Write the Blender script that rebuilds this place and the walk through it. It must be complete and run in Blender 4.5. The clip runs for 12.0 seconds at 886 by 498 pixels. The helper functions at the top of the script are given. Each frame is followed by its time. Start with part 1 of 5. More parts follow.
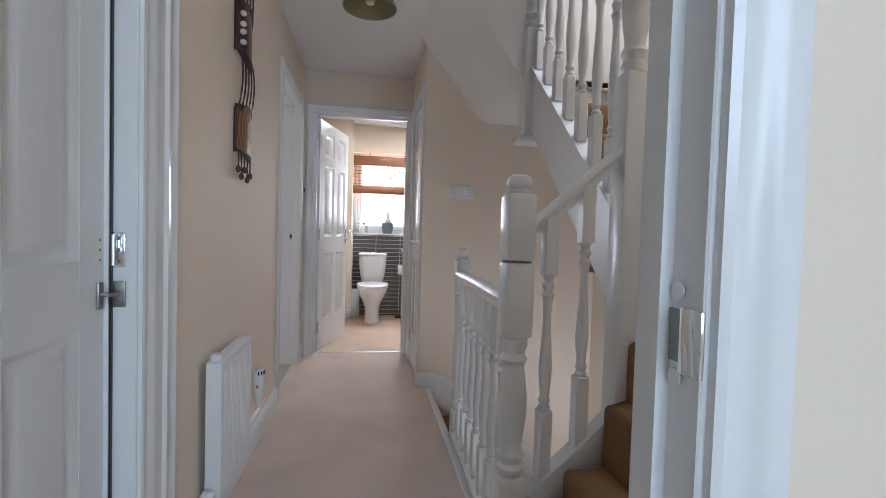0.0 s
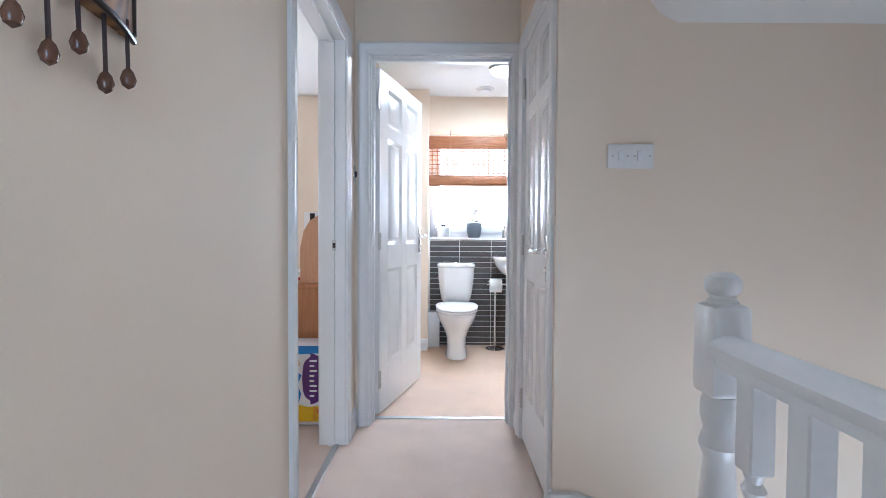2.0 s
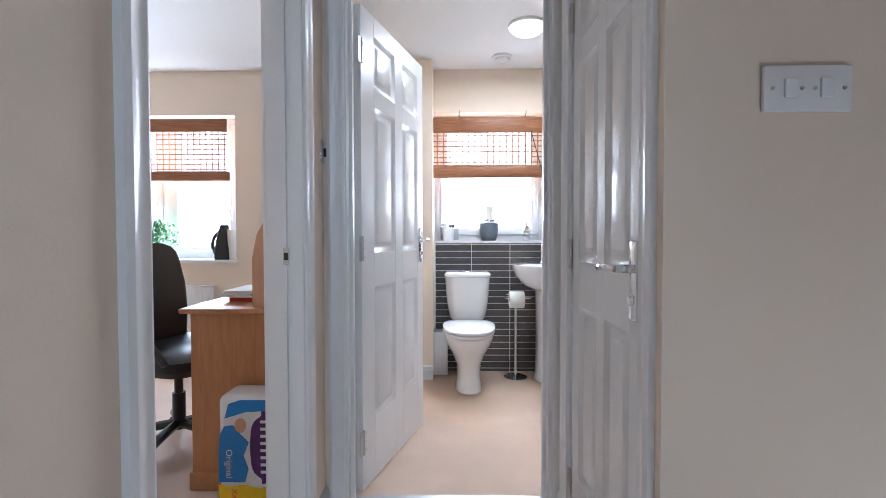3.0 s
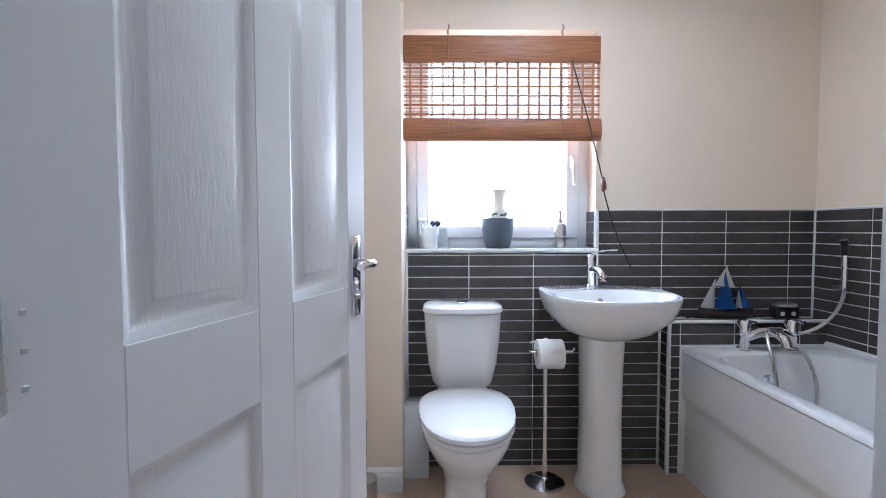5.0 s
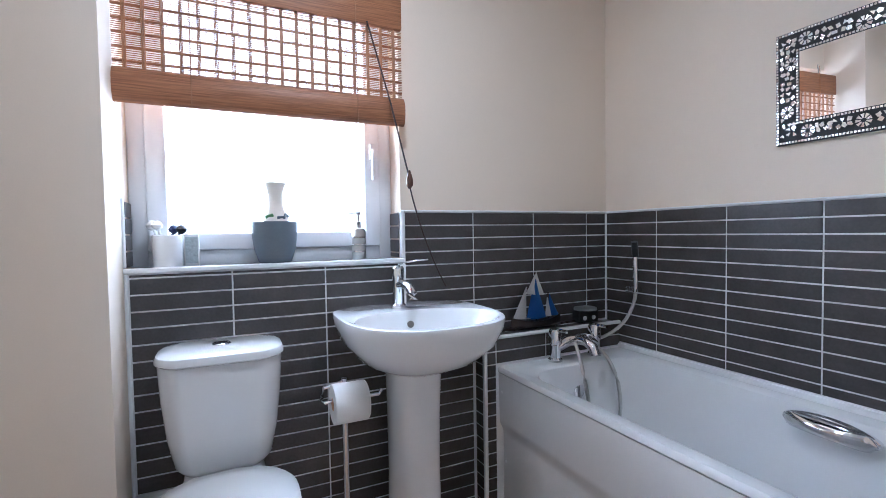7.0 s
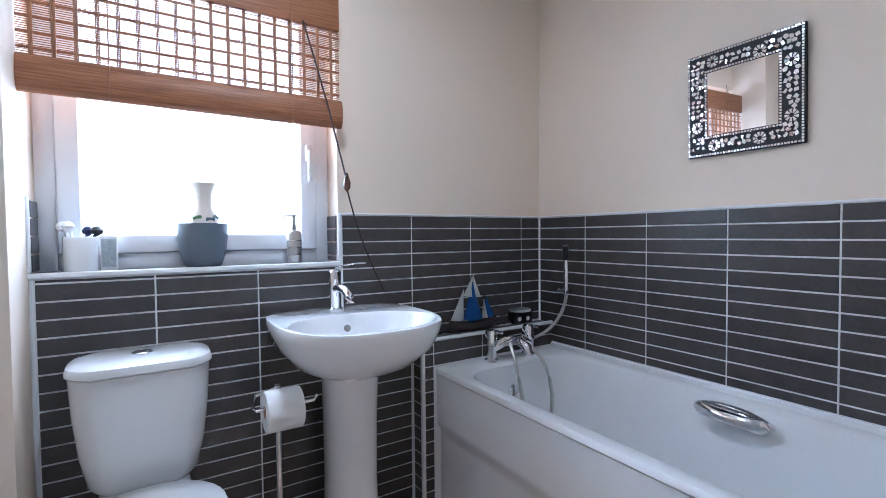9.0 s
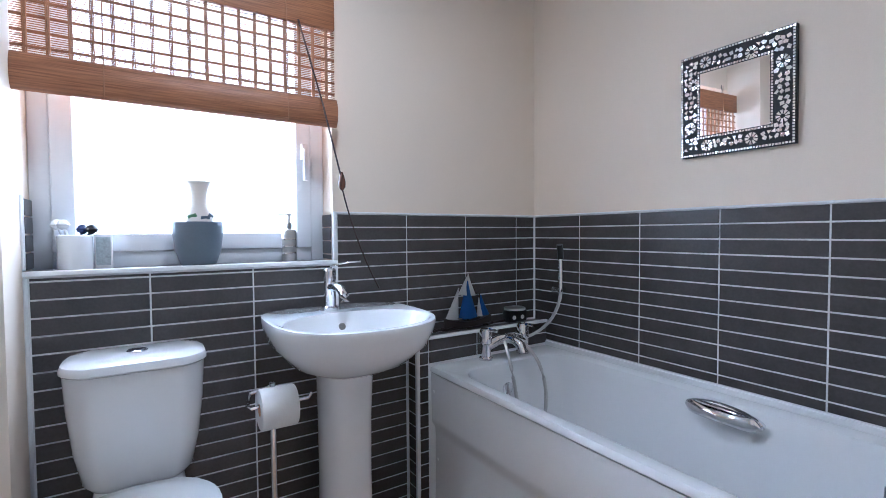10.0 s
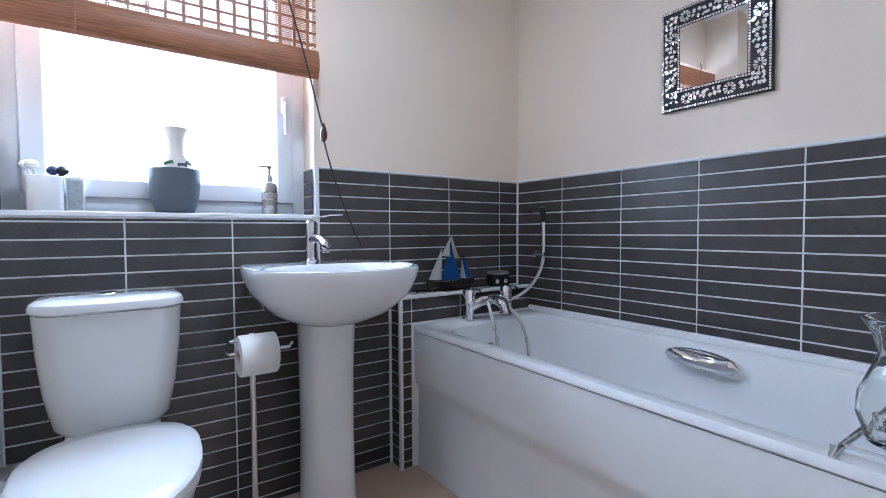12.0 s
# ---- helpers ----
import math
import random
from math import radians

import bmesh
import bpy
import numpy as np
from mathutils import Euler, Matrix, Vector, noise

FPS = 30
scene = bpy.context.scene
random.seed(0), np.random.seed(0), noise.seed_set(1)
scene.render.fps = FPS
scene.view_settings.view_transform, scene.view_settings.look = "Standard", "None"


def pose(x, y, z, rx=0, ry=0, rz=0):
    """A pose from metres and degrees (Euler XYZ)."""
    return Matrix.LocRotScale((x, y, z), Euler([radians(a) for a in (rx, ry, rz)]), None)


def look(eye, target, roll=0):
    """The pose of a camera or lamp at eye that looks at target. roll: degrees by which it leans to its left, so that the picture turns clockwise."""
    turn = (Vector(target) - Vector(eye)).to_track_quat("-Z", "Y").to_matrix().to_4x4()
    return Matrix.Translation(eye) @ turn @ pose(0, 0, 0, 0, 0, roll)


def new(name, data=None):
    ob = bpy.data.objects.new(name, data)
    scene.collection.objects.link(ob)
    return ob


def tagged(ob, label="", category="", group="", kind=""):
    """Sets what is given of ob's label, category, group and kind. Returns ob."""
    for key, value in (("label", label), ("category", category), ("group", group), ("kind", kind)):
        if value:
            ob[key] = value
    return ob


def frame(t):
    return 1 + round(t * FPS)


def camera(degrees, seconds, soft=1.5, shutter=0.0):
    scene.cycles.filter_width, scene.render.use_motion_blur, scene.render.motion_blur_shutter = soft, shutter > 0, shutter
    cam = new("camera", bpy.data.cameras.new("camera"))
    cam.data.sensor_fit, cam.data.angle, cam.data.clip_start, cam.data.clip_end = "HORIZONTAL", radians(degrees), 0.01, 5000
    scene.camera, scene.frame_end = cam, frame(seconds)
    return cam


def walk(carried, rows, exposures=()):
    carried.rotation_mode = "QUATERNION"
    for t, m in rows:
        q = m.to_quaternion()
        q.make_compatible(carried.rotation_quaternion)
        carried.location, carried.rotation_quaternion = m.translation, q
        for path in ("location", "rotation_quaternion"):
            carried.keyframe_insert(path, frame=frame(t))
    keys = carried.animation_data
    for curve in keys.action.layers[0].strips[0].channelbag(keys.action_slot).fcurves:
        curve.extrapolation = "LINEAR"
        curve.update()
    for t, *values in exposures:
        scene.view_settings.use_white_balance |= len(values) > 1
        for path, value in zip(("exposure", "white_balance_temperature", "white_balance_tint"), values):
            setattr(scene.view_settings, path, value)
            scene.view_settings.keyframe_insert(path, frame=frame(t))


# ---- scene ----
cam = camera(87.7, 12.0, soft=0.6)
PATH = [
    (0, look((-0.127, 0.406, 1.044), (0.203, 2.377, 0.975), 1.7)),
    (0.4, look((-0.18, 0.674, 1.035), (0.065, 2.658, 0.955), 1.4)),
    (0.7, look((-0.193, 0.871, 1.034), (-0.019, 2.862, 0.958), 1.2)),
    (1, look((-0.19, 1.065, 1.025), (-0.065, 3.061, 0.96), 1.0)),
    (1.5, look((-0.165, 1.446, 1.032), (-0.108, 3.444, 0.972), 0.6)),
    (2.5, look((-0.166, 2.186, 1.041), (-0.194, 4.184, 0.983), 0.1)),
    (3.2, look((-0.163, 2.746, 1.051), (-0.198, 4.745, 0.999), -0.1)),
    (4.8, look((-0.158, 3.925, 1.102), (-0.176, 5.923, 1.021), -0.1)),
    (5, look((-0.15, 4.046, 1.106), (-0.125, 6.044, 1.019), -0.1)),
    (5.5, look((-0.097, 4.275, 1.112), (0.115, 6.262, 1.027), -0.3)),
    (6, look((-0.064, 4.435, 1.1), (0.442, 6.37, 1.041), -0.4)),
    (6.5, look((-0.022, 4.505, 1.101), (0.667, 6.382, 1.036), -0.7)),
    (7, look((-0.018, 4.518, 1.108), (0.829, 6.327, 1.038), -0.9)),
    (7.5, look((-0.011, 4.5, 1.111), (0.92, 6.27, 1.044), -0.8)),
    (9.5, look((-0.01, 4.494, 1.111), (1.068, 6.177, 1.047), -0.5)),
    (10, look((-0.006, 4.484, 1.113), (1.069, 6.169, 1.044), -0.4)),
    (10.5, look((-0.006, 4.48, 1.105), (1.085, 6.155, 1.039), -0.4)),
    (11, look((0.0, 4.468, 1.083), (1.09, 6.143, 1.005), -0.35)),
    (11.5, look((-0.008, 4.474, 1.034), (1.11, 6.13, 0.95), -0.4)),
    (12, look((-0.003, 4.484, 0.952), (1.129, 6.13, 0.877), -0.3)),
]
walk(cam, PATH, exposures=[(0, 0.33, 5600, 10), (0.5, 0.82, 5150, 7.5), (1, 1.08, 5000, 6.5), (2, 1.0, 5050, 7), (3.2, 0.45, 5200, 9), (5, 0.07, 4950, 9), (6.5, -0.04, 4850, 9), (7.5, -0.14, 4800, 9), (9.5, -0.15, 4750, 9), (12, 0.02, 4700, 9)])

# ---- world and light ----
world = bpy.data.worlds.new("sky")
scene.world = world
world.use_nodes = True
_n = world.node_tree.nodes
_sky = _n.new("ShaderNodeTexSky")
_sky.sky_type, _sky.sun_disc = "NISHITA", False
_sky.sun_elevation, _sky.sun_rotation = radians(40), radians(160)
world.node_tree.links.new(_sky.outputs[0], _n["Background"].inputs[0])
_n["Background"].inputs[1].default_value = 0.12


def area_lamp(name, m, w, h, watts, color=(0.93, 0.96, 1.0)):
    d = bpy.data.lights.new(name, "AREA")
    d.shape, d.size, d.size_y, d.energy, d.color = "RECTANGLE", w, h, watts, color
    ob = new(name, d)
    ob.matrix_world = m
    return ob


area_lamp("daylight_bathroom_window", pose(0.139, 6.60, 1.66, -62, 0, 0), 0.95, 1.1, 60)
area_lamp("daylight_office_window", pose(-2.44, 6.245, 1.43, -90, 0, 0), 0.95, 0.9, 42)
area_lamp("daylight_front_window", pose(0.52, -2.40, 1.5, 90, 0, 0), 1.6, 1.2, 37, (0.70, 0.86, 1.0))
area_lamp("daylight_roof_window", pose(1.0, 2.15, 4.25, 0, 18, 0), 0.75, 0.9, 45, (0.86, 0.93, 1.0))
# Added fill lamp under the landing, only to brighten the stairwell's switch wall.
area_lamp("fill_lower_stairwell", pose(0.95, 1.70, -0.95, 90, 0, 0), 0.8, 1.0, 14, (0.9, 0.95, 1.0))

_d = bpy.data.lights.new("bathroom_ceiling_lamp", "AREA")
_d.shape, _d.size, _d.energy, _d.color = "DISK", 0.19, 10.0, (1.0, 0.96, 0.9)
new("bathroom_ceiling_lamp", _d).matrix_world = pose(0.30, 5.42, 2.262)

# ---- materials ----
def material(name, color, rough=0.5, metal=0.0, var=0.06, scale=6.0, fine=180.0, bump=0.1, spec=0.5, emit=None, depth=0.002, coat=0.0):
    m = bpy.data.materials.new(name)
    m.use_nodes = True
    nt = m.node_tree
    n, l = nt.nodes, nt.links
    b = n["Principled BSDF"]
    b.inputs["Roughness"].default_value, b.inputs["Metallic"].default_value = rough, metal
    b.inputs["Specular IOR Level"].default_value = spec
    b.inputs["Coat Weight"].default_value = coat
    co = n.new("ShaderNodeTexCoord")
    geo = n.new("ShaderNodeNewGeometry")
    big, small = n.new("ShaderNodeTexNoise"), n.new("ShaderNodeTexNoise")
    for t, sc in ((big, scale), (small, fine)):
        t.inputs["Scale"].default_value, t.inputs["Detail"].default_value = sc, 4
        l.new(geo.outputs["Position"], t.inputs["Vector"])
    add = n.new("ShaderNodeMath")
    add.operation = "ADD"
    l.new(big.outputs[0], add.inputs[0])
    l.new(small.outputs[0], add.inputs[1])
    ramp = n.new("ShaderNodeMapRange")
    ramp.inputs[1].default_value, ramp.inputs[2].default_value = 0.6, 1.4
    ramp.inputs[3].default_value, ramp.inputs[4].default_value = 1 - var, 1 + var
    l.new(add.outputs[0], ramp.inputs[0])
    mul = n.new("ShaderNodeVectorMath")
    mul.operation = "SCALE"
    mul.inputs[0].default_value = color
    l.new(ramp.outputs[0], mul.inputs["Scale"])
    l.new(mul.outputs[0], b.inputs["Base Color"])
    if bump:
        bp = n.new("ShaderNodeBump")
        bp.inputs["Strength"].default_value, bp.inputs["Distance"].default_value = bump, depth
        l.new(small.outputs[0], bp.inputs["Height"])
        l.new(bp.outputs[0], b.inputs["Normal"])
    if emit:
        b.inputs["Emission Color"].default_value = (*emit[:3], 1)
        b.inputs["Emission Strength"].default_value = emit[3]
    return m


def wood(name, dark, light, axis="X", stretch=12.0, rough=0.45, scale=9.0, bump=0.15):
    m = material(name, light, rough, bump=0)
    n, l = m.node_tree.nodes, m.node_tree.links
    b = n["Principled BSDF"]
    co, mp, tx, rp, bp = (n.new("ShaderNode" + k) for k in ("NewGeometry", "Mapping", "TexNoise", "ValToRGB", "Bump"))
    sc = {"X": (1, stretch, stretch), "Y": (stretch, 1, stretch), "Z": (stretch, stretch, 1)}[axis]
    mp.inputs["Scale"].default_value = sc
    l.new(co.outputs["Position"], mp.inputs[0])
    l.new(mp.outputs[0], tx.inputs[0])
    tx.inputs["Scale"].default_value, tx.inputs["Detail"].default_value, tx.inputs["Distortion"].default_value = scale, 5, 0.6
    rp.color_ramp.elements[0].color, rp.color_ramp.elements[1].color = (*dark, 1), (*light, 1)
    rp.color_ramp.elements[0].position, rp.color_ramp.elements[1].position = 0.3, 0.65
    l.new(tx.outputs[0], rp.inputs[0])
    l.new(rp.outputs[0], b.inputs["Base Color"])
    bp.inputs["Strength"].default_value, bp.inputs["Distance"].default_value = bump, 0.002
    l.new(tx.outputs[0], bp.inputs["Height"])
    l.new(bp.outputs[0], b.inputs["Normal"])
    return m


def glass(name, tint=(1, 1, 1), rough=0.0):
    m = bpy.data.materials.new(name)
    m.use_nodes = True
    b = m.node_tree.nodes["Principled BSDF"]
    b.inputs["Base Color"].default_value = (*tint, 1)
    b.inputs["Transmission Weight"].default_value, b.inputs["Roughness"].default_value = 1, rough
    b.inputs["IOR"].default_value = 1.45
    return m


WALL = material("magnolia_emulsion", (0.81, 0.70, 0.575), 0.75, var=0.025, scale=1.5, fine=260, bump=0.12, spec=0.25)
CEIL = material("white_ceiling_emulsion", (0.80, 0.79, 0.77), 0.85, var=0.02, scale=1.2, fine=200, bump=0.12, spec=0.2)
GLOSS = material("white_gloss_paint", (0.78, 0.775, 0.77), 0.28, var=0.02, scale=5, fine=90, bump=0.03)
DOORP = material("white_door_paint", (0.76, 0.755, 0.75), 0.33, var=0.02, scale=4, fine=150, bump=0.03)
CARPET = material("beige_carpet", (0.77, 0.62, 0.52), 0.95, var=0.16, scale=3, fine=420, bump=0.9, spec=0.1, depth=0.006)
STAIRC = material("tan_stair_carpet", (0.31, 0.175, 0.082), 0.95, var=0.16, scale=5, fine=420, bump=0.9, spec=0.1, depth=0.006)
BATHF = material("brown_bathroom_carpet", (0.68, 0.515, 0.39), 0.9, var=0.14, scale=3, fine=400, bump=0.6, spec=0.15, depth=0.005)
TILE = material("dark_slate_tile", (0.060, 0.052, 0.049), 0.33, var=0.28, scale=14, fine=120, bump=0.18)
GROUT = material("white_grout", (0.80, 0.79, 0.78), 0.8, var=0.06, scale=12, fine=200, bump=0.2)
TRIMW = material("white_plastic_trim", (0.80, 0.80, 0.80), 0.35, var=0.03)
CERAMIC = material("white_glazed_ceramic", (0.82, 0.82, 0.82), 0.08, var=0.01, bump=0, coat=0.5)
ACRYL = material("white_acrylic", (0.80, 0.80, 0.80), 0.14, var=0.015, bump=0)
UPVC = material("white_upvc", (0.80, 0.81, 0.83), 0.3, var=0.015, bump=0)
CHROME = material("chrome", (0.80, 0.80, 0.82), 0.07, 1.0, var=0.03, bump=0)
STEEL = material("brushed_steel", (0.55, 0.54, 0.52), 0.32, 1.0, var=0.08, fine=300, bump=0.05)
# Also the colour for the shade in the overflow and the entry latch slot.
DULLGREY = material("dull_metal_and_hole_shade", (0.30, 0.29, 0.27), 0.4, 0.9, var=0.15)
BAMBOO = wood("bamboo_slat", (0.20, 0.075, 0.03), (0.36, 0.155, 0.065), "X", 30, 0.5, 8, 0.5)
REED = material("thin_reed", (0.32, 0.15, 0.07), 0.6, var=0.2)
CORD = material("brown_cord", (0.05, 0.03, 0.03), 0.7, var=0.2)
BLACK = material("black_leather", (0.012, 0.012, 0.013), 0.45, var=0.2, fine=250, bump=0.2)
BLACKP = material("black_plastic", (0.015, 0.015, 0.016), 0.35, var=0.1)
PINE = wood("orange_pine", (0.40, 0.165, 0.062), (0.47, 0.215, 0.09), "Z", 10, 0.4, 7, 0.1)
HUTCH = wood("pale_pine", (0.55, 0.30, 0.17), (0.62, 0.36, 0.21), "Z", 8, 0.4, 6, 0.1)
POTG = material("blue_grey_ceramic", (0.11, 0.135, 0.16), 0.35, var=0.08)
VASEW = material("cream_ceramic", (0.72, 0.66, 0.58), 0.3, var=0.04)
WHITEP = material("white_paper", (0.83, 0.82, 0.80), 0.9, var=0.03, fine=200, bump=0.2)
CARVED = wood("carved_dark_wood", (0.05, 0.014, 0.008), (0.13, 0.04, 0.02), "Z", 6, 0.25, 14, 0.3)
# Also the colour for the shade in the cupboard gap and latch slots.
DARKEDGE = material("near_black_wood_and_gap_shade", (0.018, 0.010, 0.008), 0.3, var=0.2)
BEAD = material("brown_bead", (0.12, 0.055, 0.035), 0.25, var=0.25)
MIRROR = material("mirror_silver", (0.92, 0.92, 0.92), 0.01, 1.0, var=0.0, bump=0)
MOSAIC = material("mirror_chip", (0.80, 0.80, 0.80), 0.16, 0.85, var=0.15, scale=60, bump=0)
BLACKG = material("black_grout", (0.008, 0.008, 0.008), 0.5, var=0.1)
PRINTB = material("pale_blue_print", (0.42, 0.47, 0.48), 0.5, var=0.3, scale=60)
BLUE = material("blue_fabric", (0.02, 0.11, 0.38), 0.7, var=0.12)
SAILW = material("white_canvas", (0.70, 0.69, 0.66), 0.8, var=0.06)
NAVY = material("navy_plastic", (0.02, 0.03, 0.10), 0.3, var=0.1)
LEAF = material("green_leaf", (0.09, 0.20, 0.075), 0.5, var=0.35, scale=40)
PACKB = material("blue_wrap", (0.03, 0.20, 0.55), 0.25, var=0.12, fine=60, bump=0.2)
PACKP = material("purple_print", (0.085, 0.025, 0.15), 0.25, var=0.08)
PACKW = material("white_wrap", (0.75, 0.74, 0.75), 0.25, var=0.04, fine=60, bump=0.3)
PACKY = material("yellow_wrap", (0.75, 0.50, 0.01), 0.25, var=0.05)
RED = material("red_print", (0.55, 0.03, 0.02), 0.35, var=0.05)
OLIVE = material("olive_glass_shade", (0.26, 0.22, 0.11), 0.25, var=0.1)
LAMPG = material("lit_opal_glass", (0.85, 0.83, 0.78), 0.3, bump=0, emit=(1.0, 0.92, 0.78, 2.2))
GLASS = glass("clear_glass", (0.97, 0.99, 0.98))
PANE = bpy.data.materials.new("window_pane")
PANE.use_nodes = True
_pn, _pl = PANE.node_tree.nodes, PANE.node_tree.links
_tr, _gl, _mx = _pn.new("ShaderNodeBsdfTransparent"), _pn.new("ShaderNodeBsdfGlossy"), _pn.new("ShaderNodeMixShader")
_gl.inputs["Roughness"].default_value = 0.05
_mx.inputs[0].default_value = 0.06
_pl.new(_tr.outputs[0], _mx.inputs[1])
_pl.new(_gl.outputs[0], _mx.inputs[2])
_pl.new(_mx.outputs[0], _pn["Material Output"].inputs[0])

SKYGLOW = material("bright_overcast_sky", (0.8, 0.8, 0.8), 1.0, bump=0, emit=(0.93, 0.97, 1.0, 2.6))


def ring_wood():
    """Wood with growth rings, for the carved hanging."""
    m = material("ringed_wood", (0.3, 0.15, 0.05), 0.3, bump=0)
    n, l = m.node_tree.nodes, m.node_tree.links
    co, mp, wv, rp = (n.new("ShaderNode" + k) for k in ("NewGeometry", "Mapping", "TexWave", "ValToRGB"))
    mp.inputs["Location"].default_value = (0.0, -2.40 * 7, -1.44 * 4)
    mp.inputs["Scale"].default_value = (0, 7, 4)
    wv.wave_type, wv.rings_direction = "RINGS", "X"
    wv.inputs["Scale"].default_value, wv.inputs["Distortion"].default_value = 2.2, 2.0
    rp.color_ramp.elements[0].color, rp.color_ramp.elements[1].color = (0.10, 0.035, 0.012, 1), (0.32, 0.16, 0.055, 1)
    l.new(co.outputs["Position"], mp.inputs[0])
    l.new(mp.outputs[0], wv.inputs[0])
    l.new(wv.outputs[0], rp.inputs[0])
    l.new(rp.outputs[0], n["Principled BSDF"].inputs["Base Color"])
    return m


RINGED = ring_wood()


# ---- mesh helpers ----
def mesh_of(name, bm, mat, smooth=True):
    me = bpy.data.meshes.new(name)
    bmesh.ops.recalc_face_normals(bm, faces=bm.faces)
    bm.to_mesh(me)
    bm.free()
    if smooth:
        for p in me.polygons:
            p.use_smooth = True
        me.set_sharp_from_angle(angle=radians(35))
    me.materials.append(mat)
    return me


def part(name, bm, mat, parent=None, label="", smooth=True):
    ob = new(name, mesh_of(name, bm, mat, smooth))
    if parent:
        ob.parent = parent
    if label:
        ob["label"] = label
    return ob


def thing(name, label, category, m=None, group="", kind=""):
    ob = new(name)
    ob.empty_display_size = 0.05
    if m:
        ob.matrix_basis = m
    return tagged(ob, label, category, group, kind)


def add_box(bm, x0, x1, y0, y1, z0, z1, bevel=0.0, seg=2, m=None):
    r = bmesh.ops.create_cube(bm, size=1, matrix=Matrix.LocRotScale(((x0 + x1) / 2, (y0 + y1) / 2, (z0 + z1) / 2), None, (x1 - x0, y1 - y0, z1 - z0)))
    vs = r["verts"]
    if bevel:
        es = list({e for v in vs for e in v.link_edges})
        g = bmesh.ops.bevel(bm, geom=es, offset=bevel, segments=seg, affect="EDGES", profile=0.5)
        vs = list({v for f in g["faces"] for v in f.verts} | {v for v in vs if v.is_valid})
    if m:
        bmesh.ops.transform(bm, matrix=m, verts=vs)
    return vs


def box(x0, x1, y0, y1, z0, z1, bevel=0.0, seg=2):
    bm = bmesh.new()
    add_box(bm, x0, x1, y0, y1, z0, z1, bevel, seg)
    return bm


def loft(rings, closed=True, cap=True, bm=None):
    """A skin over rings of points with the same count."""
    bm = bm or bmesh.new()
    vs = [[bm.verts.new(p) for p in r] for r in rings]
    n = len(rings[0])
    for a, b in zip(vs, vs[1:]):
        for i in range(n if closed else n - 1):
            j = (i + 1) % n
            bm.faces.new((a[i], a[j], b[j], b[i]))
    if cap:
        bm.faces.new(vs[0][::-1])
        bm.faces.new(vs[-1])
    return bm


def lathe(profile, seg=20, at=(0, 0, 0), bm=None, cap=True):
    rings = [[(at[0] + r * math.cos(2 * math.pi * i / seg), at[1] + r * math.sin(2 * math.pi * i / seg), at[2] + z) for i in range(seg)] for r, z in profile]
    return loft(rings, True, cap, bm)


def tube(points, r, seg=10, bm=None, flat=1.0):
    pts = [Vector(p) for p in points]
    rings = []
    for i, p in enumerate(pts):
        d = (pts[min(i + 1, len(pts) - 1)] - pts[max(i - 1, 0)]).normalized()
        up = Vector((0, 0, 1)) if abs(d.z) < 0.95 else Vector((0, 1, 0))
        u = d.cross(up).normalized()
        v = u.cross(d)
        rings.append([p + u * (r * math.cos(2 * math.pi * k / seg)) + v * (r * flat * math.sin(2 * math.pi * k / seg)) for k in range(seg)])
    return loft(rings, True, True, bm)


def bez(p0, p1, p2, p3, n=10):
    p0, p1, p2, p3 = map(Vector, (p0, p1, p2, p3))
    return [p0 * (1 - t) ** 3 + p1 * 3 * t * (1 - t) ** 2 + p2 * 3 * t * t * (1 - t) + p3 * t ** 3 for t in (i / n for i in range(n + 1))]


def prism(poly, axis, a, b):
    """poly in the other two axes (in x, y, z order), drawn out along axis from a to b."""
    def place(u, v, w):
        return {"x": (w, u, v), "y": (u, w, v), "z": (u, v, w)}[axis]
    return loft([[place(u, v, a) for u, v in poly], [place(u, v, b) for u, v in poly]])


def structure(name, bm, mat, label="", smooth=False):
    ob = part(name, bm, mat, None, label, smooth)
    ob["kind"] = "structure"
    return ob

# ---- structure ----
H = 2.33          # ceiling height
XL = -0.64        # hall's wall beside the radiator
XS = 1.48         # outer wall of the stairs
YB = 6.156        # bathroom's window wall
XB = 1.595        # bathroom wall beside the bath


def walls(name, boxes, mat=None, label=""):
    bm = bmesh.new()
    for b in boxes:
        add_box(bm, *b)
    return structure(name, bm, mat or WALL, label)


floor = structure("floor", box(-0.66, 0.31, -2.5, 4.40, -0.25, 0.0), CARPET, "beige short-pile carpet of the landing")
bm = bmesh.new()
add_box(bm, 0.31, XS, -2.5, 1.66, -0.25, 0.0)
structure("floor_stair_foot", bm, CARPET, "beige carpet at the foot of the stairs")
structure("floor_front_room", box(-2.6, -0.66, -2.5, 0.62, -0.25, 0.0), CARPET, "beige carpet of the front room")
structure("floor_bathroom", box(-0.74, 1.7, 4.40, 6.3, -0.25, 0.0), BATHF, "brown bathroom flooring")
structure("floor_office", box(-3.3, -0.66, 2.4, 6.3, -0.25, 0.0), CARPET, "beige office carpet")
structure("threshold_1", box(-0.55, 0.20, 4.385, 4.415, 0.0, 0.006, 0.002), STEEL, "metal carpet strip under the bathroom door")
structure("threshold_2", box(-0.70, -0.67, 3.30, 4.06, 0.0, 0.006, 0.002), STEEL, "metal carpet strip at the office door")

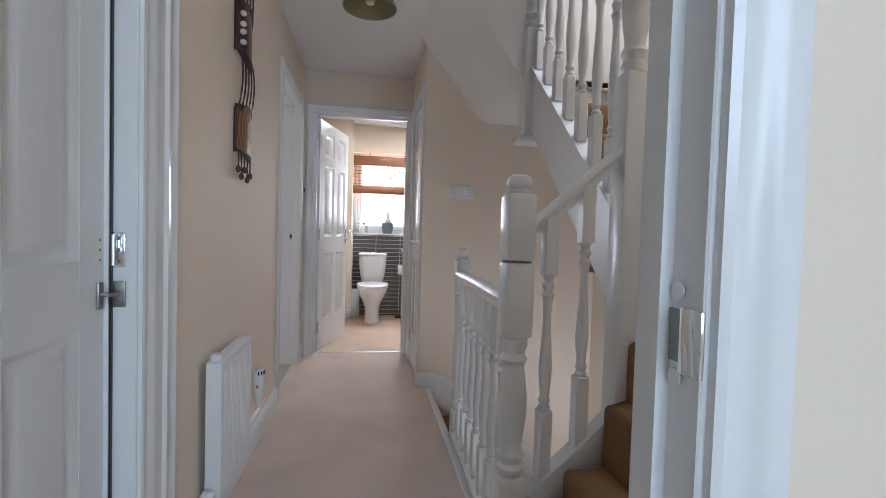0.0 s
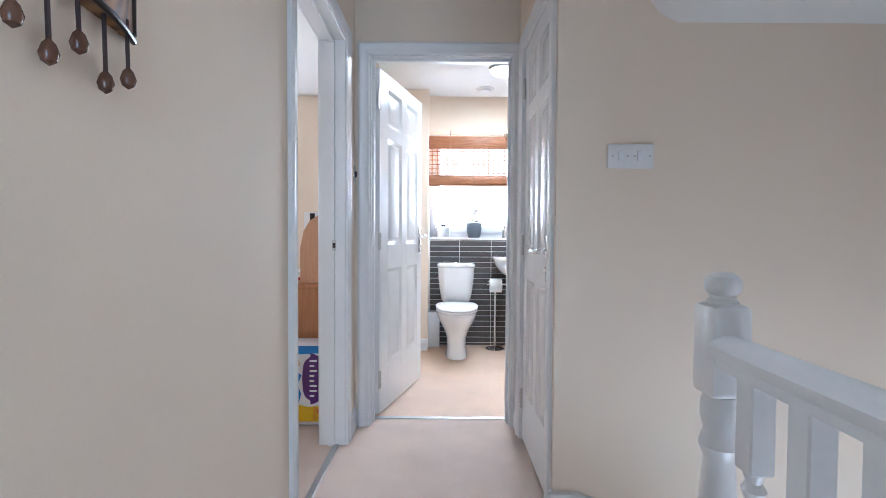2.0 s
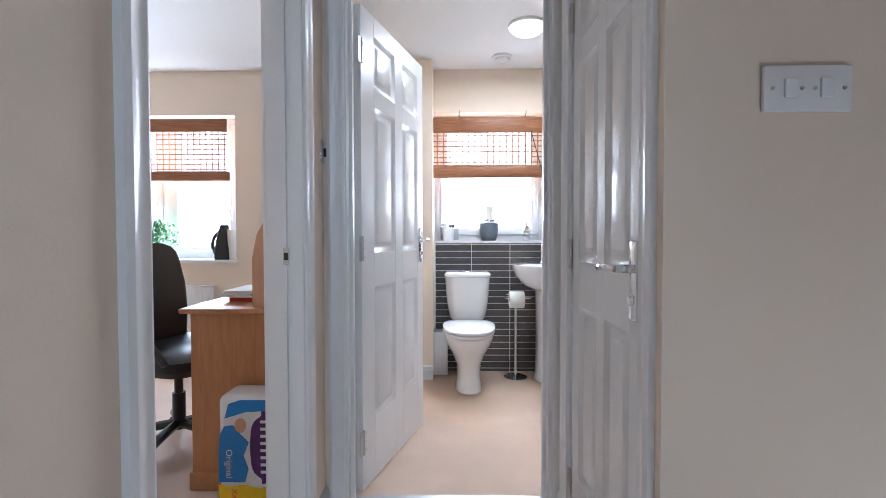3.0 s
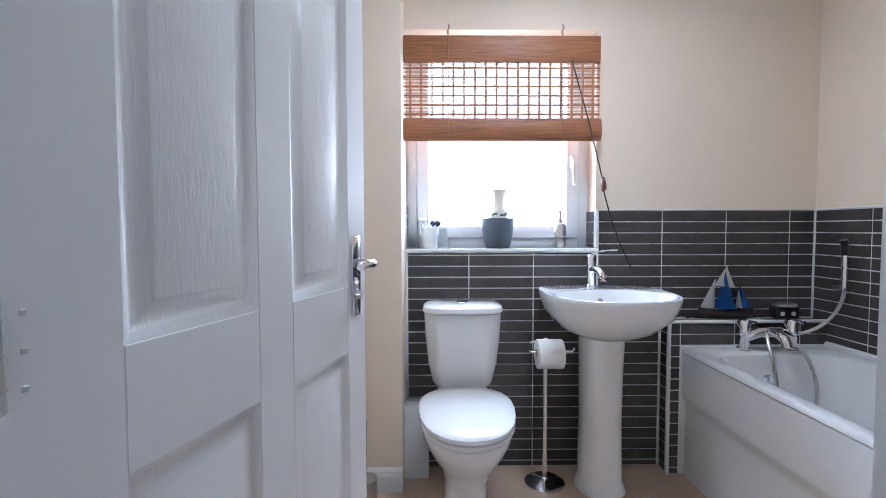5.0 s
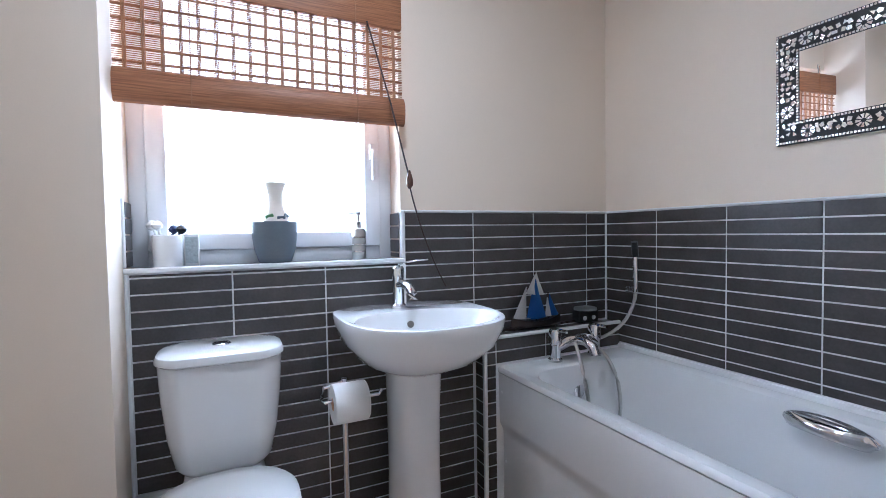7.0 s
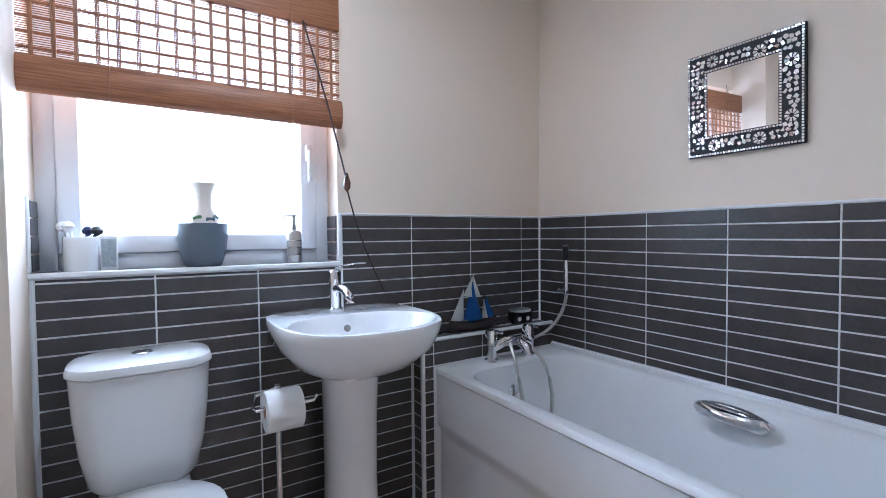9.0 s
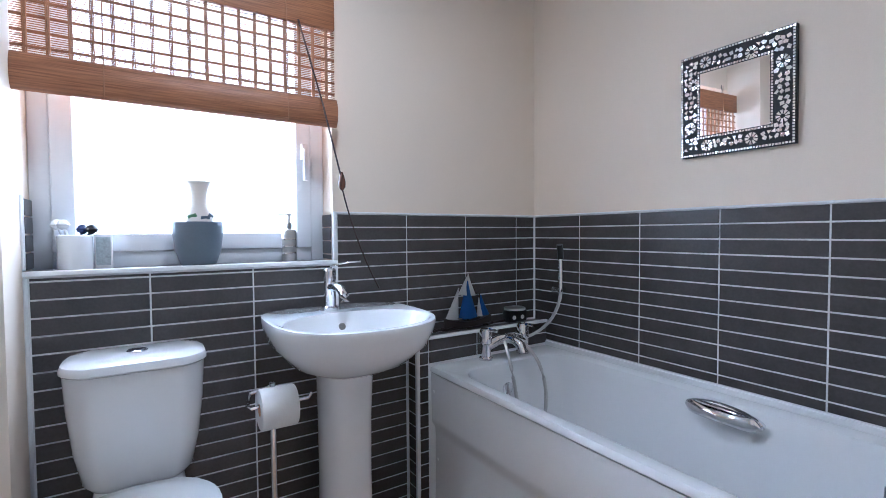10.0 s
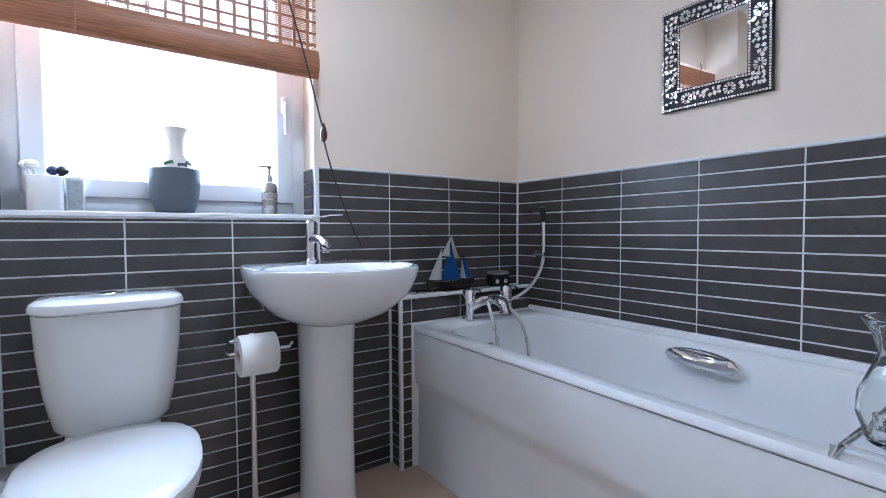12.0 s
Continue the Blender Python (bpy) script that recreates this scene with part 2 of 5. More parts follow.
# landing's long wall: cupboard door opening y 0.80-1.46, office opening y 3.40-4.06
walls("wall_landing_long", [(-0.76, XL, 0.62, 0.855, 0, H), (-0.76, XL, 0.855, 1.57, 2.0, H), (-0.76, XL, 1.57, 3.28, 0, H),
                            (-0.76, XL, 3.28, 4.08, 2.0, H), (-0.76, XL, 4.08, 4.30, 0, H)], None, "magnolia landing wall")
walls("wall_cupboard_back", [(-1.30, -1.25, 0.62, 1.6, 0, H), (-1.25, -0.76, 1.55, 1.6, 0, H)])
walls("wall_bathroom_door", [(-0.76, -0.572, 4.30, 4.40, 0, H), (0.222, 1.70, 4.30, 4.40, 0, H), (-0.572, 0.222, 4.30, 4.40, 2.015, H)], None, "magnolia wall around the bathroom door")
walls("wall_landing_cupboard", [(0.24, 0.34, 3.47, 3.545, 0, H), (0.24, 0.34, 4.165, 4.30, 0, H), (0.24, 0.34, 3.545, 4.165, 2.0, H)], None, "magnolia wall around the airing cupboard door")
walls("wall_switch", [(0.34, XS, 3.47, 3.57, -1.6, H)], None, "magnolia wall over the stairs going down")
walls("wall_cupboard_inside", [(0.9, 0.95, 3.57, 4.30, 0, H)])
walls("wall_stair_outer", [(XS, XS + 0.12, -2.5, 3.57, -1.6, 4.3)], None, "magnolia outer wall of the stairs")
walls("wall_entry", [(0.165, XS, 0.74, 0.83, 0, H), (-0.64, 0.165, 0.74, 0.83, 2.05, H)], None, "magnolia wall beside the first doorway")
walls("wall_stair_foot_upper", [(0.64, XS, 0.74, 0.83, H, 4.3)])
walls("wall_upper_far", [(0.20, XS, 3.47, 3.57, H, 4.3)])
walls("wall_upper_side", [(0.56, 0.64, 0.83, 1.62, H + 0.1, 4.3), (0.20, 0.28, 2.6, 3.47, H + 0.1, 4.3), (-0.2, -0.12, 1.62, 2.6, H + 0.1, 4.3), (-0.12, 0.56, 1.58, 1.62, H + 0.1, 4.3), (-0.12, 0.2, 2.6, 2.64, H + 0.1, 4.3)])
# Opening left in this unseen wall for the added stairwell fill lamp.
walls("wall_well_lower", [(0.21, 0.31, 1.66, 3.47, -1.6, -0.25), (0.31, 0.53, 1.56, 1.66, -1.6, -0.25), (1.37, XS, 1.56, 1.66, -1.6, -0.25), (0.53, 1.37, 1.56, 1.66, -0.42, -0.25)])
walls("floor_lower_hall", [(0.2, XS, 1.56, 3.57, -1.7, -1.6)], STAIRC)
walls("wall_front_room", [(-2.6, -2.5, -2.5, 0.74, 0, H), (-2.6, -0.30, -2.5, -2.4, 0, H), (1.34, XS, -2.5, -2.4, 0, H), (-0.30, 1.34, -2.5, -2.4, 0, 0.9),
                          (-0.30, 1.34, -2.5, -2.4, 2.1, H), (-2.6, -0.64, 0.62, 0.74, 0, H)], None, "magnolia front room wall")
structure("ceiling_landing", box(-0.76, 0.64, 0.74, 2.60, H, H + 0.1), CEIL, "white landing ceiling")
structure("ceiling_landing_far", box(-0.76, 0.34, 2.60, 4.40, H, H + 0.1), CEIL, "white landing ceiling")
structure("ceiling_front_room", box(-2.6, XS, -2.5, 0.74, H, H + 0.1), CEIL)
structure("ceiling_bathroom", box(-0.76, 1.7, 4.40, 6.4, H, H + 0.1), CEIL, "white bathroom ceiling")
structure("ceiling_office", box(-3.4, -0.76, 2.3, 6.4, H, H + 0.1), CEIL, "white office ceiling")
bm = bmesh.new()
add_box(bm, -0.2, 0.55, 0.74, 3.57, 4.3, 4.4)
add_box(bm, 0.55, XS, 0.74, 1.7, 4.3, 4.4)
add_box(bm, 0.55, XS, 2.7, 3.57, 4.3, 4.4)
add_box(bm, 1.36, XS, 1.7, 2.7, 4.3, 4.4)
structure("ceiling_upper", bm, CEIL)
# sloping soffit below the turn of the upper stairs
arc = [(0.20, H), (0.27, 2.235), (0.36, 2.135), (0.46, 2.01), (0.55, 1.885), (0.60, 1.825), (0.66, 1.795), (XS, 1.795), (XS, H + 0.1), (0.20, H + 0.1)]
structure("ceiling_soffit", prism(arc, "y", 2.60, 3.47), CEIL, "sloping white soffit under the upper stairs", True)

# bathroom walls
walls("wall_bathroom_side", [(-0.76, -0.66, 4.40, 6.3, 0, H), (XB, XB + 0.1, 4.40, 6.3, 0, H)], None, "magnolia bathroom wall")
walls("wall_bathroom_boxing", [(-0.66, -0.297, 5.95, YB, 0, H)], None, "magnolia boxed corner")
back = walls("wall_bathroom_window", [(-0.66, -0.297, YB, YB + 0.24, 0, H), (0.575, XB, YB, YB + 0.24, 0, H), (-0.297, 0.575, YB, YB + 0.24, 0, 1.0),
                                      (-0.297, 0.575, YB, YB + 0.24, 2.0, H)], None, "magnolia wall with the bathroom window")
# office
walls("wall_office", [(-3.4, -3.3, 2.3, 6.3, 0, H), (-3.3, -0.76, 2.3, 2.4, 0, H), (-3.3, -3.04, YB, 6.4, 0, H), (-1.84, -0.76, YB, 6.4, 0, H),
                      (-3.04, -1.84, YB, 6.4, 0, 0.86), (-3.04, -1.84, YB, 6.4, 1.99, H)], None, "magnolia office wall")


# ---- skirting, linings and architraves ----
def skirting(name, a, b, side, h=0.105):
    """A moulded board from a to b on the floor; side: the way it faces."""
    (x0, y0), (x1, y1) = a, b
    d, s = Vector((x1 - x0, y1 - y0, 0)), Vector((*side, 0))
    prof = [(0, 0), (0.016, 0), (0.016, h - 0.035), (0.012, h - 0.025), (0.012, h - 0.014), (0.006, h - 0.004), (0.003, h), (0, h)]
    rings = [[Vector((x0, y0, 0)) + d * t + s * u + Vector((0, 0, w)) for u, w in prof] for t in (0, 1)]
    return structure(name, loft(rings), GLOSS, "white moulded skirting board")


skirting("baseboard_landing", (XL, 1.735), (XL, 3.232), (1, 0))
skirting("baseboard_landing_end", (XL, 4.128), (XL, 4.30), (1, 0))
skirting("baseboard_boxing", (-0.66, 5.95), (-0.297, 5.95), (0, -1))
skirting("baseboard_office", (-3.3, YB), (-0.76, YB), (0, -1))
skirting("baseboard_cupboard", (0.24, 3.47), (0.24, 3.495), (-1, 0))
skirting("baseboard_cupboard_far", (0.24, 4.21), (0.24, 4.30), (-1, 0))
# stair string along the switch wall, dropping with the stairs going down
poly = [(0.225, 0), (0.225, 0.105), (0.33, 0.105), (0.42, 0.075), (1.40, -0.72), (1.40, -0.95), (0.36, -0.10), (0.30, 0.0)]
structure("baseboard_stair_string", prism(poly, "y", 3.452, 3.47), GLOSS, "white string board running down with the stairs")


def architrave(name, m, w, h, depth, board=0.062, label="white moulded door casing"):
    """Lining and moulded boards of an opening of w by h, in the plane x-z of m; y is the way into the wall."""
    bm = bmesh.new()
    for x0, x1 in ((-0.028, 0.0), (w, w + 0.028)):
        add_box(bm, x0, x1, -0.002, depth + 0.002, 0, h + 0.028, 0.002, 1)
    add_box(bm, 0, w, -0.002, depth + 0.002, h, h + 0.028, 0.002, 1)
    for x0, x1 in ((0.0, 0.013), (w - 0.013, w)):
        add_box(bm, x0, x1, depth * 0.42, depth * 0.42 + 0.03, 0, h)
    add_box(bm, 0.013, w - 0.013, depth * 0.42, depth * 0.42 + 0.03, h - 0.013, h)
    prof = [(0.0, 0.0), (0.0, 0.011), (0.008, 0.014), (0.016, 0.011), (0.034, 0.013), (0.042, 0.019), (0.052, 0.020), (board, 0.014), (board, 0.0)]
    if board > 0.1:
        prof[-2:] = [(0.060, 0.014), (board - 0.058, 0.014), (board - 0.050, 0.022), (board - 0.036, 0.022), (board - 0.028, 0.017), (board - 0.012, 0.017), (board, 0.024), (board, 0.0)]
    for face, way in ((0, -1), (depth, 1)):
        o = 0.006
        corners = [(-o, 0, -1, 0), (-o, h + o, -1, 1), (w + o, h + o, 1, 1), (w + o, 0, 1, 0)]
        rings = [[(cx + sx * u, face + way * v, cz + sz * u) for u, v in prof] for cx, cz, sx, sz in corners]
        loft(rings, True, True, bm)
    bmesh.ops.transform(bm, matrix=m, verts=bm.verts)
    return structure(name, bm, GLOSS, label, True)


architrave("trim_bathroom_door", pose(-0.552, 4.30, 0), 0.752, 1.99, 0.10)
architrave("trim_office_door", Matrix(((0, -1, 0, XL), (1, 0, 0, 3.30), (0, 0, 1, 0), (0, 0, 0, 1))), 0.76, 1.97, 0.12)
architrave("trim_hall_cupboard", Matrix(((0, -1, 0, XL), (1, 0, 0, 0.875), (0, 0, 1, 0), (0, 0, 0, 1))), 0.675, 1.97, 0.12, 0.16, "white wide casing of the hall cupboard")
architrave("trim_airing_cupboard", Matrix(((0, 1, 0, 0.24), (-1, 0, 0, 4.145), (0, 0, 1, 0), (0, 0, 0, 1))), 0.58, 1.97, 0.10)
architrave("trim_entry_door", pose(-0.64, 0.74, 0), 0.785, 2.03, 0.09, 0.07)


# ---- windows ----
def window(name, x0, x1, z0, z1, glaze, mullion=None, label="white plastic window with a frosted pane"):
    t = thing(name, label, "window", kind="structure")
    y0, y1 = 6.265, 6.33
    bm = bmesh.new()
    f = 0.05
    for b in ((x0, x0 + f, z0, z1), (x1 - f, x1, z0, z1), (x0 + f, x1 - f, z0, z0 + f), (x0 + f, x1 - f, z1 - f, z1)):
        add_box(bm, b[0], b[1], y0, y1, b[2], b[3], 0.004, 2)
    if mullion:
        add_box(bm, mullion - 0.04, mullion + 0.04, y0, y1, z0 + f, z1 - f, 0.004, 2)
    part("window_frame", bm, UPVC, t)
    spans = [(x0 + f, mullion - 0.04), (mullion + 0.04, x1 - f)] if mullion else [(x0 + f, x1 - f)]
    for a, b in spans:
        bm = bmesh.new()
        s = glaze
        za, zb = z0 + f, z1 - f
        for q in ((a, a + s, za, zb), (b - s, b, za, zb), (a + s, b - s, za, za + s), (a + s, b - s, zb - s, zb)):
            add_box(bm, q[0], q[1], y0 - 0.014, y1 - 0.012, q[2], q[3], 0.007, 2)
        sash = part("sash", bm, UPVC, t)
        p = part("pane", box(a + s - 0.01, b - s + 0.01, 6.292, 6.298, za + s - 0.01, zb - s + 0.01), PANE, sash)
        p.visible_shadow = False
        hx = b - s * 0.5 if not mullion or b > mullion + 0.1 else b - s * 0.5
        bm = box(hx - 0.012, hx + 0.012, 6.232, 6.252, z0 + 0.38, z0 + 0.44, 0.005)
        add_box(bm, hx - 0.008, hx + 0.008, 6.218, 6.236, z0 + 0.30, z0 + 0.42, 0.006)
        part("handle", bm, UPVC, sash, "white window handle")
        bm = box(a + 0.006, a + 0.022, 6.238, 6.255, z0 + 0.06, z0 + 0.15, 0.003)
        part("hinge", bm, UPVC, sash)
    return t


window("window_1", -0.297, 0.575, 1.012, 2.0, 0.058)
window("window_2", -3.04, -1.84, 0.875, 1.99, 0.045, -2.44, "white plastic two-light office window")
window("window_3", -0.30, 1.34, 0.9, 2.1, 0.05) .matrix_basis = Matrix.Translation((0, -8.75, 0))
bd_ = structure("backdrop_sky", box(-6.0, 4.0, 7.4, 7.45, -2.0, 6.0), SKYGLOW, "bright overcast sky outside the windows")
structure("window_sill_office", box(-3.06, -1.82, 6.10, 6.27, 0.845, 0.873, 0.006), GLOSS, "white painted window sill")


# ---- doors ----
def panel_door(name, w, h, label, m, thick=0.035, cols=None):
    """Six-panel moulded door: hinged at x 0, faces y 0 and thick."""
    t = thing(name, label, "door", m, kind="structure")
    rows = ((0.085, 0.30), (0.375, 0.995), (1.14, 1.70)) if h > 1.9 else ((0.1, 0.3), (0.4, 1.0), (1.15, 1.7))
    rows = [(h - b, h - a) for a, b in rows]
    sx = w * 0.137
    mid = w * 0.058
    cols = cols or [(sx, w / 2 - mid), (w / 2 + mid, w - sx)]
    bm = bmesh.new()
    xs = [0, cols[0][0], cols[0][1], cols[1][0], cols[1][1], w]
    for i in (0, 2, 4):
        add_box(bm, xs[i], xs[i + 1], 0, thick, 0.008, h, 0.0012, 1)
    zs = [0.008] + [z for r in sorted(rows) for z in r] + [h]
    for a, b in cols:
        for i in range(0, len(zs), 2):
            add_box(bm, a, b, 0, thick, zs[i], zs[i + 1], 0.0012, 1)
    leaf = part("leaf", bm, DOORP, t)
    for a, b in cols:
        for z0, z1 in rows:
            bm = bmesh.new()
            # ogee edge falling from the stile, then the raised field
            steps = ((0.0, 0.001), (0.006, 0.0035), (0.013, 0.010), (0.022, 0.0115), (0.03, 0.0105), (0.042, 0.004), (0.046, 0.003))
            for s in (0, 1):
                rings = []
                for o, d in steps:
                    y = d if s == 0 else thick - d
                    rings.append([(a + o, y, z0 + o), (b - o, y, z0 + o), (b - o, y, z1 - o), (a + o, y, z1 - o)])
                loft(rings, True, False, bm)
                bm.faces.new([bm.verts.new(p) for p in rings[-1]])
            bmesh.ops.remove_doubles(bm, verts=bm.verts, dist=1e-5)
            part("panel", bm, PANELP, leaf)
    return t


PANELP = wood("white_grained_panel", (0.755, 0.75, 0.745), (0.765, 0.76, 0.755), "Z", 5, 0.26, 26, 0.32)


def hinge(parent, x, y, z, mat=STEEL):
    bm = lathe([(0.006, -0.05), (0.006, 0.05)], 10, (x, y, z))
    for k in (-0.03, 0.0, 0.03):
        lathe([(0.0072, k - 0.001), (0.0072, k + 0.001)], 10, (x, y, z), bm)
    add_box(bm, x - 0.026, x, y - 0.001, y + 0.002, z - 0.05, z + 0.05, 0.0008, 1)
    for dx in (-0.011, 0.02):
        for dz in (-0.034, 0.0, 0.034):
            add_box(bm, x + dx - 0.003, x + dx + 0.003, y - 0.0022, y, z + dz - 0.003, z + dz + 0.003, 0.001, 1)
    return part("hinge", bm, mat, parent, "metal butt hinge")


def lever(parent, x, z, face, way, toward):
    """Lever handle on a long plate; way: -1 or 1, out of the face; toward: -1 or 1 along the door."""
    y = lambda d: face + way * d
    ys = sorted((y(0), y(0.006)))
    pl = part("handle_plate", box(x - 0.020, x + 0.020, ys[0], ys[1], z - 0.118, z + 0.062, 0.0055, 3), CHROME, parent, "chrome handle plate")
    bm = tube([(x, y(0.0), z), (x, y(0.02), z), (x, y(0.045), z)], 0.010)
    pts = bez((x, y(0.045), z), (x + toward * 0.012, y(0.058), z), (x + toward * 0.04, y(0.058), z + 0.008), (x + toward * 0.082, y(0.054), z - 0.002))
    tube(pts, 0.0085, 10, bm)
    part("lever", bm, CHROME, pl, "chrome lever")
    bm = lathe([(0.011, 0), (0.012, 0.003), (0.009, 0.01)], 14)
    bmesh.ops.transform(bm, matrix=Matrix.Translation((x, y(0.005), z - 0.07)) @ Euler((radians(-90 * way), 0, 0)).to_matrix().to_4x4(), verts=bm.verts)
    part("thumb_turn", bm, CHROME, pl)


ang = math.degrees(math.atan2(0.96, 0.28))
bd = panel_door("door_1", 0.724, 1.975, "white six-panel bathroom door standing open", pose(-0.523, 4.433, 0, 0, 0, ang), cols=[(0.118, 0.343), (0.433, 0.640)])
for z in (0.21, 1.0, 1.79):
    hinge(bd, 0.0, -0.004, z)
lever(bd, 0.672, 1.03, 0.0, -1, -1)
lever(bd, 0.672, 1.03, 0.035, 1, -1)
part("latch", box(0.7235, 0.7255, 0.006, 0.029, 0.93, 1.09, 0.001, 1), CHROME, bd, "chrome latch plate")
ad = panel_door("door_2", 0.574, 1.965, "white six-panel airing cupboard door, closed", Matrix(((0, 1, 0, 0.246), (-1, 0, 0, 4.142), (0, 0, 1, 0), (0, 0, 0, 1))))
for z in (0.21, 0.99, 1.77):
    hinge(ad, 0.0, -0.007, z)
lever(ad, 0.525, 0.975, 0.0, -1, -1)
hd = panel_door("door_3", 0.664, 1.96, "white panelled hall cupboard door, closed and hooked", Matrix(((0, -1, 0, XL - 0.060), (1, 0, 0, 0.876), (0, 0, 1, 0), (0, 0, 0, 1))), 0.03)
# Near-black strip stands in for the shade in the gap beside the leaf.
part("gap_shade", box(0.6645, 0.6725, -0.0135, 0.024, 0.0, 1.96), DARKEDGE, hd, "dark strip for the shade in the closing-edge gap")
bm = lathe([(0.006, -0.035), (0.006, 0.035)], 10, (0.664, -0.019, 0.985))
part("hinge", bm, STEEL, hd)
for dz in (-0.022, 0.0, 0.022):
    part("screw", box(0.643, 0.648, -0.002, 0.001, 0.985 + dz - 0.003, 0.985 + dz + 0.003, 0.001, 1), DULLGREY, hd)
pl = part("hinge_plate", box(0.668, 0.6735, -0.040, -0.008, 0.945, 1.025, 0.0026, 2), CHROME, hd, "chrome hinge plate with screws")
for dz in (-0.026, 0.0, 0.026):
    part("screw", box(0.6665, 0.669, -0.030, -0.022, 0.985 + dz - 0.004, 0.985 + dz + 0.004, 0.001, 1), DULLGREY, pl)
part("hook_plate", box(0.632, 0.652, -0.006, 0.0, 0.855, 0.915, 0.003, 2), DULLGREY, hd, "dull metal hook plate")
part("hook_plate", box(0.669, 0.6735, -0.040, -0.012, 0.855, 0.915, 0.002, 2), DULLGREY, hd, "dull metal hook plate")
part("hook", tube([(0.642, -0.004, 0.887), (0.645, -0.018, 0.887), (0.655, -0.024, 0.885), (0.669, -0.026, 0.889)], 0.005), DULLGREY, hd, "dull metal cabin hook")

# strike plates in the linings
def strike(name, m, label):
    t = thing(name, label, "strike plate", m)
    part("plate", box(-0.010, 0.010, -0.002, 0.0, -0.026, 0.026, 0.001, 1), STEEL, t)
    # Dark patch on the plate; the slot's inner shade is only colour.
    part("slot", box(-0.007, 0.007, -0.003, -0.0018, -0.012, 0.012), DARKEDGE, t, "latch slot drawn as a dark patch, its shade in the colour")


strike("strike_plate", pose(-0.69, 4.0465, 0.985), "chrome strike plate in the white office door lining")
strike("strike_plate", Matrix(((0, 1, 0, 0.1985), (1, 0, 0, 4.382), (0, 0, 1, 1.0), (0, 0, 0, 1))), "chrome strike plate in the white bathroom door lining")
es = thing("strike_plate", "chrome lipped strike plate with painted-over screws in a doorway lining", "strike plate", Matrix(((0, 1, 0, 0.1435), (1, 0, 0, 0.765), (0, 0, 1, 0.960), (0, 0, 0, 1))))
part("lip", box(-0.031, -0.004, -0.004, 0.001, -0.030, 0.027, 0.0018, 2), CHROME, es, "bluish chrome lip")
# No hole is cut: a dull patch carries the shade of the slot.
part("slot", box(-0.004, 0.011, -0.0015, 0.0005, -0.022, 0.024), DULLGREY, es, "latch slot drawn as a dark patch, its shade in the colour")
for z in (-0.036, 0.040):
    bm = lathe([(0.008, 0), (0.008, 0.0015), (0.005, 0.0025)], 14)
    bmesh.ops.transform(bm, matrix=Matrix.Translation((0.003, 0, z)) @ Euler((radians(90), 0, 0)).to_matrix().to_4x4(), verts=bm.verts)
    part("screw", bm, TRIMW, es)


# ---- stairs ----
R, G = 0.185, 0.195
st = thing("staircase", "tan carpeted staircase with white strings going up", "stairs", kind="structure")


def tread(poly, z, down=None):
    """One carpeted step: poly is its plan."""
    bm = prism(poly, "z", z - R if down is None else down, z)
    es = [e for e in bm.edges if all(v.co.z > z - 1e-4 for v in e.verts)]
    bmesh.ops.bevel(bm, geom=es, offset=0.024, segments=4, affect="EDGES", profile=0.5)
    part("step", bm, STAIRC, st)


xe = 1.425
tread([(0.34, 0.85), (xe + 0.03, 0.85), (xe + 0.03, 1.655), (0.34, 1.655)], R, 0.0)
tread([(0.46, 0.85), (xe + 0.03, 0.85), (xe + 0.03, 1.655), (0.46, 1.655)], 2 * R, R)
tread([(0.585, 1.662), (0.585, 1.53), (xe, 1.12), (xe, 1.75), (0.715, 1.75), (0.715, 1.662)], 3 * R, 2 * R - 0.02)
tread([(0.655, 1.664), (0.655, 1.605), (xe, 1.43), (xe, 1.76), (0.715, 1.76), (0.715, 1.664)], 4 * R, 3 * R - 0.02)
for k, y in zip(range(5, 10), (1.70, 1.85, 2.02, 2.2, 2.4)):
    tread([(0.715, y), (xe, y), (xe, y + 0.215), (0.715, y + 0.215)], k * R, k * R - R - 0.012 if k < 7 else k * R - R * (0.75 if k < 8 else 0.45))
    if k > 6:
        part("riser", box(0.716, xe - 0.001, y + 0.004, y + 0.02, (k - 1) * R - 0.008, k * R - 0.06), STAIRC, st)
tread([(0.715, 2.60), (xe + 0.04, 2.60), (xe + 0.04, 3.46), (0.715, 3.46)], 10 * R, 10 * R - 0.05)
tread([(0.30, 2.66), (0.715, 2.66), (xe + 0.04, 3.2), (xe + 0.04, 3.46), (0.30, 3.46)], 11 * R + 0.3, 11 * R + 0.2)
# outer wall string, curved over the winders
top = [(0.85, 0.62), (1.2, 0.78), (1.55, 1.05), (1.8, 1.31), (2.1, 1.60), (2.35, 1.83), (2.6, 2.06), (2.75, 2.14), (3.46, 2.2)]
poly = top + [(3.46, 1.8), (2.6, 1.7), (1.5, 0.4), (0.85, 0.0)]
part("wall_string", prism(poly, "x", xe + 0.002, XS), GLOSS, st, "white wall string")
# string on the well side, with the capping
zs = lambda y: 1.315 + 0.91 * (y - 1.954)
poly = [(1.74, zs(1.74) - 0.02), (2.60, zs(2.60) - 0.02), (2.60, zs(2.60) - 0.31), (1.74, zs(1.74) - 0.31)]
part("outer_string", prism(poly, "x", 0.645, 0.685), GLOSS, st, "white outer string")
poly = [(1.74, zs(1.74) - 0.02), (2.60, zs(2.60) - 0.02), (2.60, zs(2.60)), (1.74, zs(1.74))]
part("string_capping", prism(poly, "x", 0.632, 0.70), GLOSS, st)
poly = [(1.72, 0.79), (2.66, 1.63), (2.66, 1.80), (2.62, 1.62), (1.72, 0.815)]
